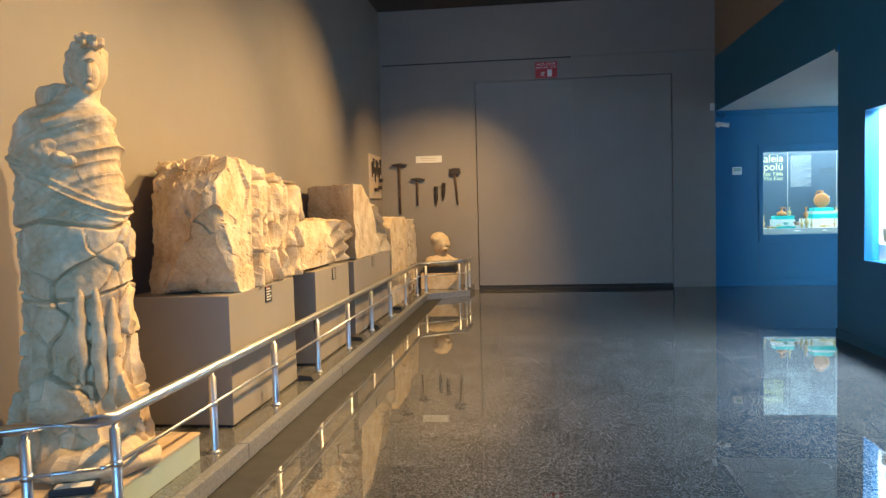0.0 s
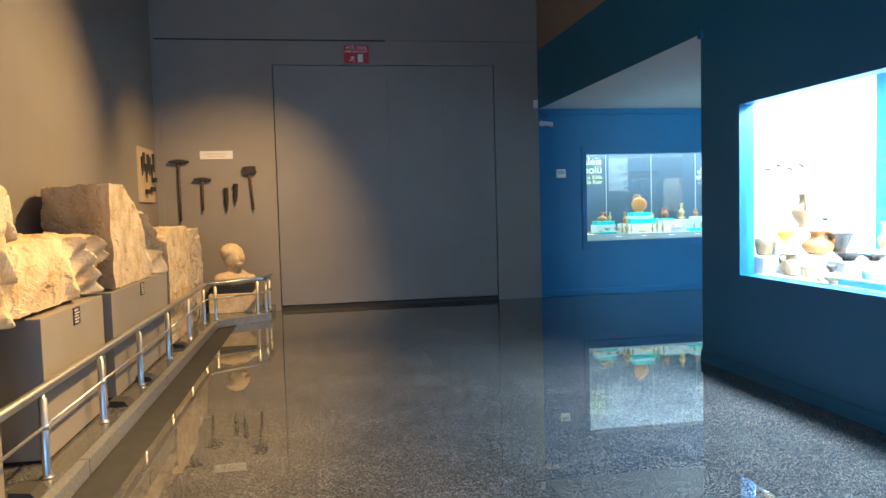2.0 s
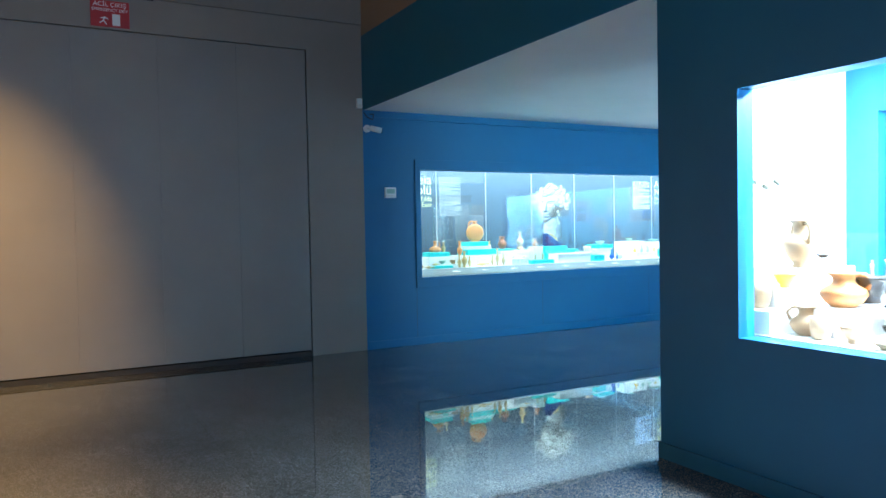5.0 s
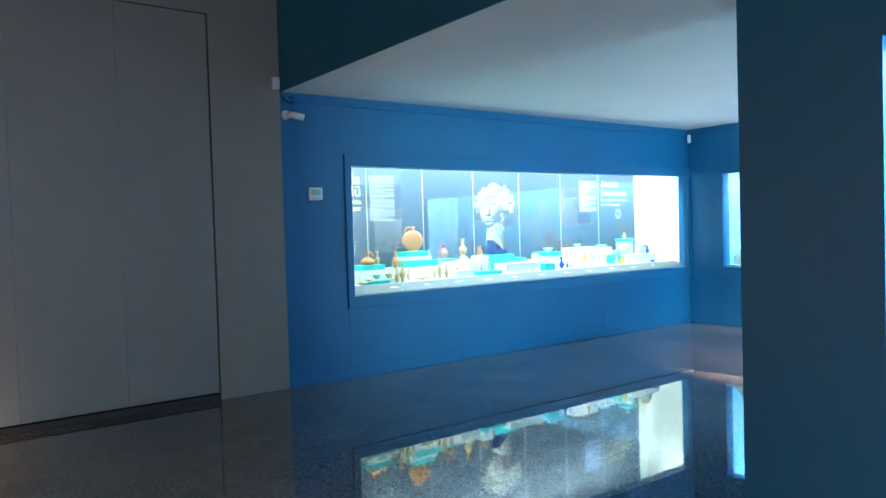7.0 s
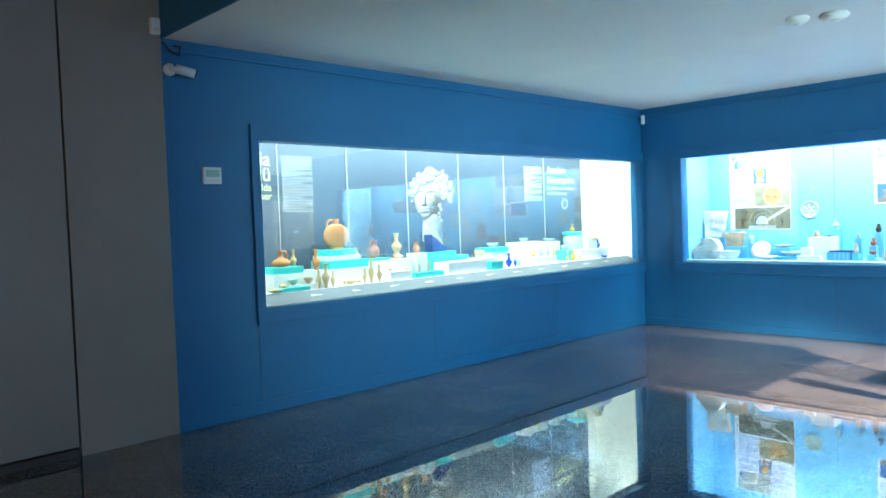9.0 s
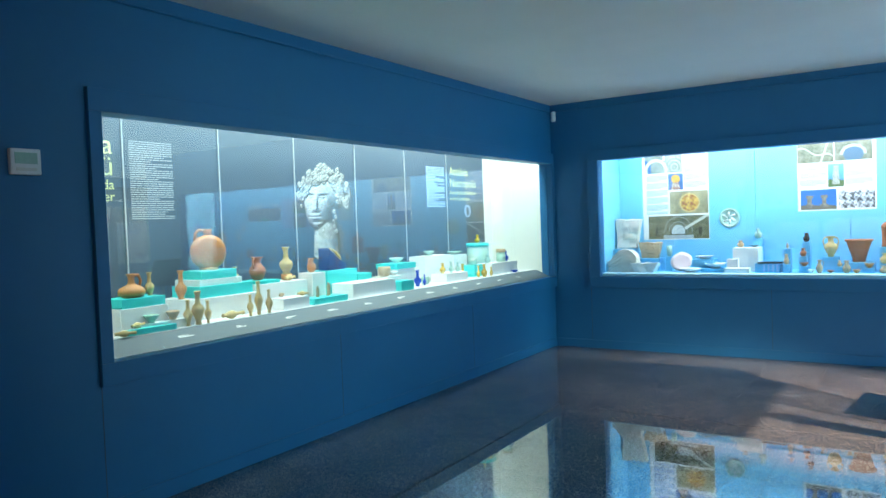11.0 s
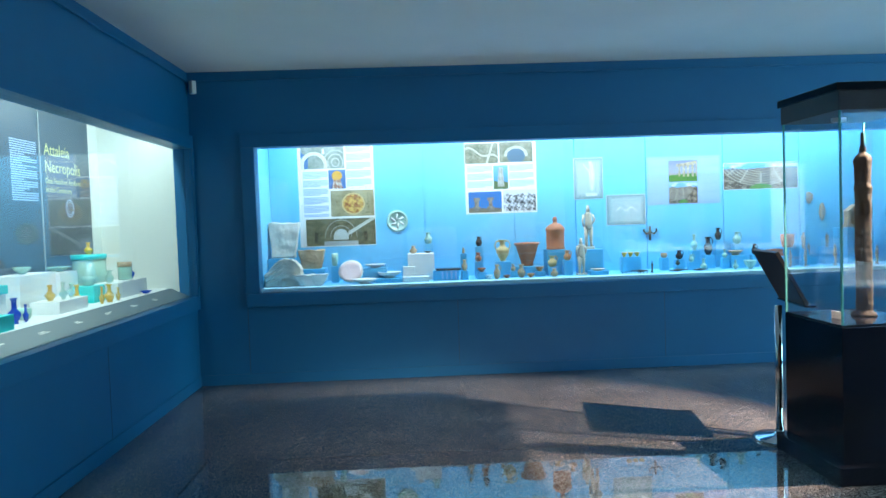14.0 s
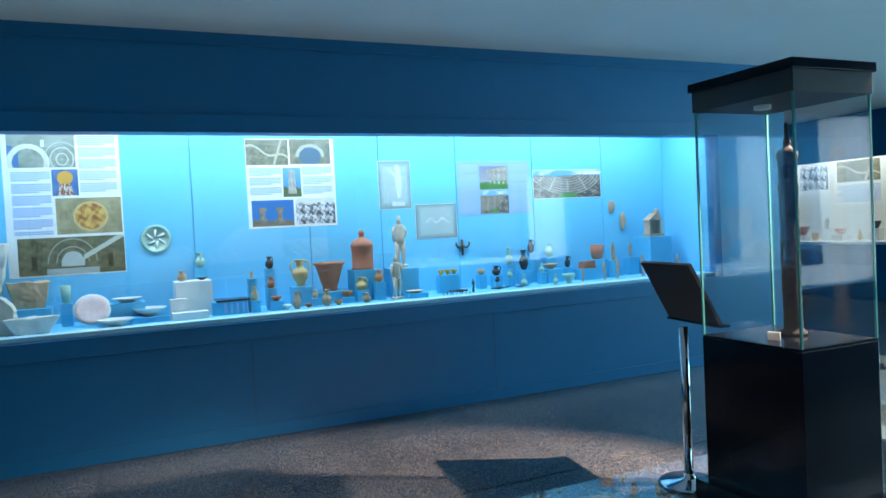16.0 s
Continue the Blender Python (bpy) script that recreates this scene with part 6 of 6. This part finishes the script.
    if key == "columns":
        ink = mix(mix((0.05, 0.20, 0.50), (0.04, 0.16, 0.44), v), (0.20, 0.17, 0.12), v < 0.2 + 0.06 * coarse)
        stone = mix((0.16, 0.13, 0.10), (0.34, 0.29, 0.23), 0.5 + fine)
        for c in (0.25, 0.66):
            ink = mix(ink, stone, ((np.abs(u - c) < 0.06) & (v > 0.15) & (v < 0.7)) | ((np.abs(u - c) < 0.10) & (np.abs(v - 0.66) < 0.07)) | ((np.abs(u - c) < 0.11) & (v > 0.1) & (v < 0.28)))
        return ink
    if key == "engraving":
        g = np.clip(0.40 + 0.75 * fine + 0.4 * coarse, 0.05, 0.75)
        g = np.where(v > 0.80 + 0.12 * coarse, 0.66, g)
        return np.stack([g, g, g * 1.04], axis=-1)
    if key == "temple":
        ink = mix(mix((0.44, 0.36, 0.32), (0.22, 0.24, 0.34), v), (0.09, 0.22, 0.04), v < 0.30 + 0.10 * u)
        cols = (np.abs(((u - 0.3) * 6.5) % 1 - 0.5) < 0.26) & (u > 0.3) & (v > 0.22) & (v < 0.72 + 0.2 * (u - 0.3))
        beam = (np.abs(v - 0.76 - 0.2 * (u - 0.3)) < 0.07) & (u > 0.26)
        return mix(ink, mix((0.30, 0.22, 0.12), (0.56, 0.46, 0.30), 0.5 + fine), cols | beam)
    if key in ("theatre", "rows"):
        d = r(0.5, 1.12, 0.58, 1.05) if key == "theatre" else r(0.15, 1.1, 0.8, 1.0)
        ink = mix((0.16, 0.13, 0.10), (0.36, 0.31, 0.25), 0.5 + 0.6 * np.sin(d * 75) + 0.5 * fine)
        spoke = np.abs(np.sin(np.arctan2(v - 1.5, u - 0.5) * 14)) < 0.14
        ink = mix(ink, (0.44, 0.39, 0.31), spoke & (d < 0.95) & (d > 0.45))
        ink = mix(ink, (0.10, 0.08, 0.06), (d > 0.97) & (fine < 0.1))
        ink = mix(ink, (0.12, 0.26, 0.06), r(0.5, 0.06, 0.15, 0.13) < 1)
        ink = mix(ink, mix(sky, (0.70, 0.74, 0.78), coarse * 1.5), v > 0.80 + 0.05 * coarse)
        return mix(ink, (0.80, 0.80, 0.78), (u > 0.76) & (v > 0.84) & (v < 0.94) & (key == "theatre"))
    edge = np.minimum(np.minimum(u, 1 - u), np.minimum(v, 1 - v))
    ink = mix((0.20, 0.30, 0.32), (0.44, 0.54, 0.54), edge * 7 + 0.12 * fine)
    if key == "relief":
        body = (r(0.62, 0.55, 0.10, 0.34) < 1) | (r(0.58, 0.86, 0.06, 0.07) < 1) | (np.abs(v - 0.10) < 0.04) & (np.abs(u - 0.6) < 0.2) | (np.abs(v - 0.70 - (0.5 - u) * 0.9) < 0.03) & (u > 0.32) & (u < 0.6)
        return mix(ink, mix((0.60, 0.66, 0.64), (0.72, 0.76, 0.72), 0.5 + fine), body)
    return mix(ink, (0.64, 0.70, 0.68), (np.abs(v - 0.52 - 0.06 * np.sin(u * 22)) < 0.035 + 0.03 * coarse) & (np.abs(u - 0.52) < 0.28))


def ink_material():
    mat, nt, bsdf = material("printed photograph")
    ink = nt.nodes.new("ShaderNodeAttribute")
    ink.attribute_name = "print_ink"
    nt.links.new(ink.outputs["Color"], bsdf.inputs["Base Color"])
    bsdf.inputs["Roughness"].default_value = 0.4
    return mat


M["photo"] = ink_material()


def printed_photo(key, width, height, parent):
    """A photograph on a flat sheet of small printed dots, in the plane of x (width) and z (height), facing -y."""
    nx, nz = max(16, int(width / 0.005)), max(16, int(height / 0.005))
    us, vs = np.meshgrid((np.arange(nx) + 0.5) / nx, (np.arange(nz) + 0.5) / nz)
    inks = np.clip(ink_of(key, us, vs), 0.01, 0.9).reshape(-1, 3)
    me = bpy.data.meshes.new("photograph")
    me.from_pydata([(width * i / nx, 0, height * j / nz) for j in range(nz + 1) for i in range(nx + 1)], [],
                   [(j * (nx + 1) + i, j * (nx + 1) + i + 1, (j + 1) * (nx + 1) + i + 1, (j + 1) * (nx + 1) + i) for j in range(nz) for i in range(nx)])
    layer = me.attributes.new("print_ink", "FLOAT_COLOR", "FACE")
    layer.data.foreach_set("color", np.column_stack([inks, np.ones(len(inks))]).astype(np.float32).ravel())
    me.materials.append(M["photo"])
    ob = new("photograph", me)
    ob.parent = parent
    return ob


PX = 10.431

def poster(name, y1, y0, z1, z0, label, back="whiteprint"):
    t = thing(name, label, "poster", (PX, (y0 + y1) / 2, z0))
    part("sheet", box_bm(-0.001, 0, -(y1 - y0) / 2, (y1 - y0) / 2, 0, z1 - z0), M[back], t)
    t["mid"] = (y0 + y1) / 2
    return t


def picture(t, y1, y0, z1, z0, key):
    ob = printed_photo(key, y1 - y0, z1 - z0, t)
    ob.matrix_basis = pose(PX - 0.0022 - t.location.x, y1 - t.location.y, z0 - t.location.z, 0, 0, -90)


def print_lines(t, y1, y0, z1, z0, rows, mat="textgrey"):
    bm = bmesh.new()
    pitch = (z1 - z0) / rows
    for k in range(rows):
        if k % 6 == 5:
            continue
        short = 0.3 * (y1 - y0) if k % 6 == 4 else 0
        add_box(bm, -0.0006, 0, y0 + short, y1, z1 - (k + 0.72) * pitch, z1 - k * pitch)
    ob = part("printed_text", bm, M[mat], t)
    ob.location = Vector((PX - 0.0012, 0, 0)) - Vector(t.location)


a = poster("poster", 12.0, 11.20, 2.335, 1.255, "pale poster with photographs and blocks of small print")
picture(a, 11.965, 11.51, 2.33, 2.08, "domes")
picture(a, 11.68, 11.50, 2.065, 1.865, "icon")
picture(a, 11.665, 11.21, 1.845, 1.57, "mosaic")
picture(a, 11.935, 11.205, 1.548, 1.265, "hall")
print_lines(a, 11.49, 11.23, 2.32, 1.87, 30)
print_lines(a, 11.95, 11.69, 2.05, 1.57, 32)
b = poster("poster", 10.235, 9.47, 2.305, 1.545, "white poster with five photographs and small print")
picture(b, 10.23, 9.875, 2.295, 2.08, "ruin1")
picture(b, 9.86, 9.505, 2.30, 2.085, "ruin2")
picture(b, 9.93, 9.775, 2.055, 1.805, "tower")
picture(b, 10.205, 9.85, 1.78, 1.56, "columns")
picture(b, 9.83, 9.485, 1.79, 1.565, "engraving")
print_lines(b, 10.21, 9.945, 2.055, 1.81, 18)
print_lines(b, 9.76, 9.50, 2.06, 1.81, 18)
c = poster("poster", 8.275, 7.48, 2.09, 1.575, "pale lavender poster with two photographs and small print", "lavender")
picture(c, 8.04, 7.73, 2.045, 1.82, "temple")
picture(c, 8.04, 7.73, 1.805, 1.585, "rows")
print_lines(c, 8.255, 8.06, 2.06, 1.60, 30)
print_lines(c, 7.71, 7.50, 2.06, 1.60, 30)
d = poster("poster", 7.445, 6.625, 2.0, 1.71, "wide colour photograph of an ancient stone theatre")
picture(d, 7.44, 6.63, 1.995, 1.715, "theatre")
def relief_print(y1, y0, z1, z0, label, key):
    t = poster("poster", y1, y0, z1, z0, label)
    picture(t, y1 - 0.004, y0 + 0.004, z1 - 0.004, z0 + 0.004, key)
    return t


relief_print(9.07, 8.755, 2.105, 1.665, "upright pale print of a stone relief", "relief")
relief_print(8.725, 8.30, 1.70, 1.375, "wide pale print of a stone relief", "frieze")

# see-through case
F3 = 0.85


def v3(kind, x, y, z, h, w, mat, turn=0):
    return vessel(kind, x, y, z, h, w, mat, F3, turn, "white", "in a white case")


block(3.10, 3.95, 7.28, 7.70, F3, 0.985, "white")
block(3.30, 3.95, 7.30, 7.69, 0.985, 1.10, "white")
block(3.44, 3.95, 7.32, 7.68, 1.10, 1.208, "white")
block(3.28, 3.70, 6.90, 7.24, F3, 1.01, "white")
block(3.34, 3.72, 6.58, 6.88, F3, 0.98, "white")
for kind, x, y, z, h, w, mat, turn in (
        ("amphora", 3.57, 7.42, 1.208, 0.29, 0.215, "tanclay", 60), ("bowl", 3.365, 7.38, 1.10, 0.085, 0.135, "amber", 0), ("cup", 3.22, 7.45, 0.985, 0.15, 0.15, "tanclay", 0),
        ("dish", 3.756, 7.40, 1.264, 0.022, 0.10, "glaze", 0), ("jug", 3.43, 7.06, 1.01, 0.19, 0.25, "orange", 120), ("krater", 3.56, 6.98, 1.028, 0.15, 0.215, "glaze", 0),
        ("jug", 3.28, 7.18, F3, 0.165, 0.18, "tanclay", 300), ("cup", 3.20, 7.04, F3, 0.12, 0.115, "clay", 0), ("bowl", 3.21, 6.86, F3, 0.09, 0.14, "clay", 0),
        ("bowl", 3.29, 6.72, 0.90, 0.05, 0.08, "glaze", 0), ("dish", 3.45, 6.74, 0.98, 0.058, 0.20, "glaze", 0), ("dish", 3.60, 6.66, 0.98, 0.047, 0.18, "glaze", 0),
        ("bottle", 4.19, 7.25, 1.009, 0.235, 0.10, "redclay", 0), ("bowl", 3.15, 6.66, F3, 0.04, 0.13, "clay", 0), ("bowl", 3.11, 6.48, F3, 0.05, 0.12, "clay", 0),
        ("cup", 3.16, 6.19, 0.90, 0.07, 0.10, "greenglass", 0), ("krater", 4.05, 6.85, 1.0, 0.26, 0.18, "glaze", 0), ("bowl", 3.9, 6.4, 0.95, 0.08, 0.2, "tanclay", 0)):
    v3(kind, x, y, z, h, w, mat, turn)
vessel("figure", 3.56, 6.98, 1.178, 0.09, 0.045, "tanclay", where="on a black jar")
block(3.09, 3.35, 5.3, 6.40, F3, 0.895, "bluebox")
for k in range(4):
    bm = bmesh.new()
    add_box(bm, -0.03, 0.03, -0.008, 0.0, -0.012, 0.012, 0.002)
    solid("bronze_pin", bm, M["bronze"], "small dark metal piece on a white panel", "metal piece", "metal pieces on the panel", at=pose(3.45 + 0.11 * k, 7.75, 1.72 + 0.03 * (k % 2), 0, 10 * k, 0))

# far case
def far_poster(x0, x1, z0, z1, label, pictures, text):
    """A pale sheet on the far case's back wall with photographs and bars of print, all as (x0, x1, z0, z1)."""
    t = thing("poster", label, "poster", (0, -0.398, 0))
    part("sheet", box_bm(x0, x1, 0, 0.002, z0, z1), M["whiteprint"], t)
    for a, b, c, d, key in pictures:
        printed_photo(key, b - a, d - c, t).matrix_basis = pose(b, 0.0035, c, 0, 0, 180)
    for a, b, c, d in text:
        bm = bmesh.new()
        for k in range(int((d - c) / 0.03)):
            add_box(bm, a, b - 0.1 * (k % 4 == 3), 0.002, 0.0028, d - 0.03 * k - 0.016, d - 0.03 * k)
        part("printed_text", bm, M["textgrey"], t)


far_poster(13.92, 14.86, 1.10, 2.36, "white poster with five photographs in the far case",
           [(13.95, 14.82, 1.98, 2.33, "ruin2"), (13.95, 14.82, 1.66, 1.95, "columns"), (14.42, 14.82, 1.30, 1.60, "engraving"), (13.95, 14.36, 1.30, 1.60, "ruin1")], [(13.97, 14.8, 1.13, 1.27)])
far_poster(13.20, 13.84, 1.72, 2.36, "white poster with a grey ruin photograph", [(13.23, 13.81, 1.80, 2.32, "engraving")], [])
far_poster(12.2, 13.1, 1.5, 2.3, "white poster with photographs and small print", [(12.25, 13.05, 1.9, 2.26, "ruin1")], [(12.25, 13.05, 1.54, 1.84)])
for k, (x, h, w, mat) in enumerate(((11.5, 0.16, 0.1, "buff"), (11.8, 0.22, 0.12, "clay"), (12.1, 0.12, 0.14, "glaze"), (12.4, 0.18, 0.1, "buff"), (12.75, 0.1, 0.2, "redclay"), (13.0, 0.2, 0.1, "clay"), (13.25, 0.14, 0.12, "buff"),
                                    (13.5, 0.15, 0.26, "redclay"), (13.8, 0.10, 0.22, "clay"), (14.05, 0.18, 0.12, "redclay"), (14.3, 0.14, 0.20, "clay"))):
    vessel(("jug", "amphora", "bowl", "bottle", "bowl", "figure", "cup", "krater", "bowl", "jug", "bowl")[k], x, -0.05, 0.90 + 0.1 * (k % 3), h, w, mat, 0.90, 0, "white")


# ---- floor tiles ----
TILE = 0.53
bm = bmesh.new()
add_box(bm, -TILE / 2 + 0.0009, TILE / 2 - 0.0009, -TILE / 2 + 0.0009, TILE / 2 - 0.0009, -0.010, 0.0)
tile_mesh = mesh_of("tile", bm, M["granite"])
rest, singles = [], 0
for i in range(-3, 24):
    for j in range(-27, 7):
        x, y = 0.27 + TILE * i, 9.605 + TILE * j
        if x > 14.5 or y > 13.0:
            continue
        in_hall = -1.9 < x < 3.0 and 3.0 < y
        in_gallery = 3.0 <= x < 9.7 and y > 8.2
        if (in_hall or in_gallery) and singles < 300:
            tile = new("tile", tile_mesh)
            tile.location = (x, y, 0)
            tile.parent = floor
            singles += 1
        else:
            rest.append((x, y))
verts, faces = [], []
h = TILE / 2 - 0.0009
for x, y in rest:
    n = len(verts)
    verts += [(x - h, y - h, 0), (x + h, y - h, 0), (x + h, y + h, 0), (x - h, y + h, 0), (x - h, y - h, -0.01), (x + h, y - h, -0.01), (x + h, y + h, -0.01), (x - h, y + h, -0.01)]
    faces += [(n, n + 1, n + 2, n + 3)] + [(n + k, n + 4 + k, n + 4 + (k + 1) % 4, n + (k + 1) % 4) for k in range(4)]
me = bpy.data.meshes.new("tile_field")
me.from_pydata(verts, [], faces)
me.materials.append(M["granite"])
field = new("tile_field", me)
field.parent = floor
tagged(field, "", "", "", "stuff")
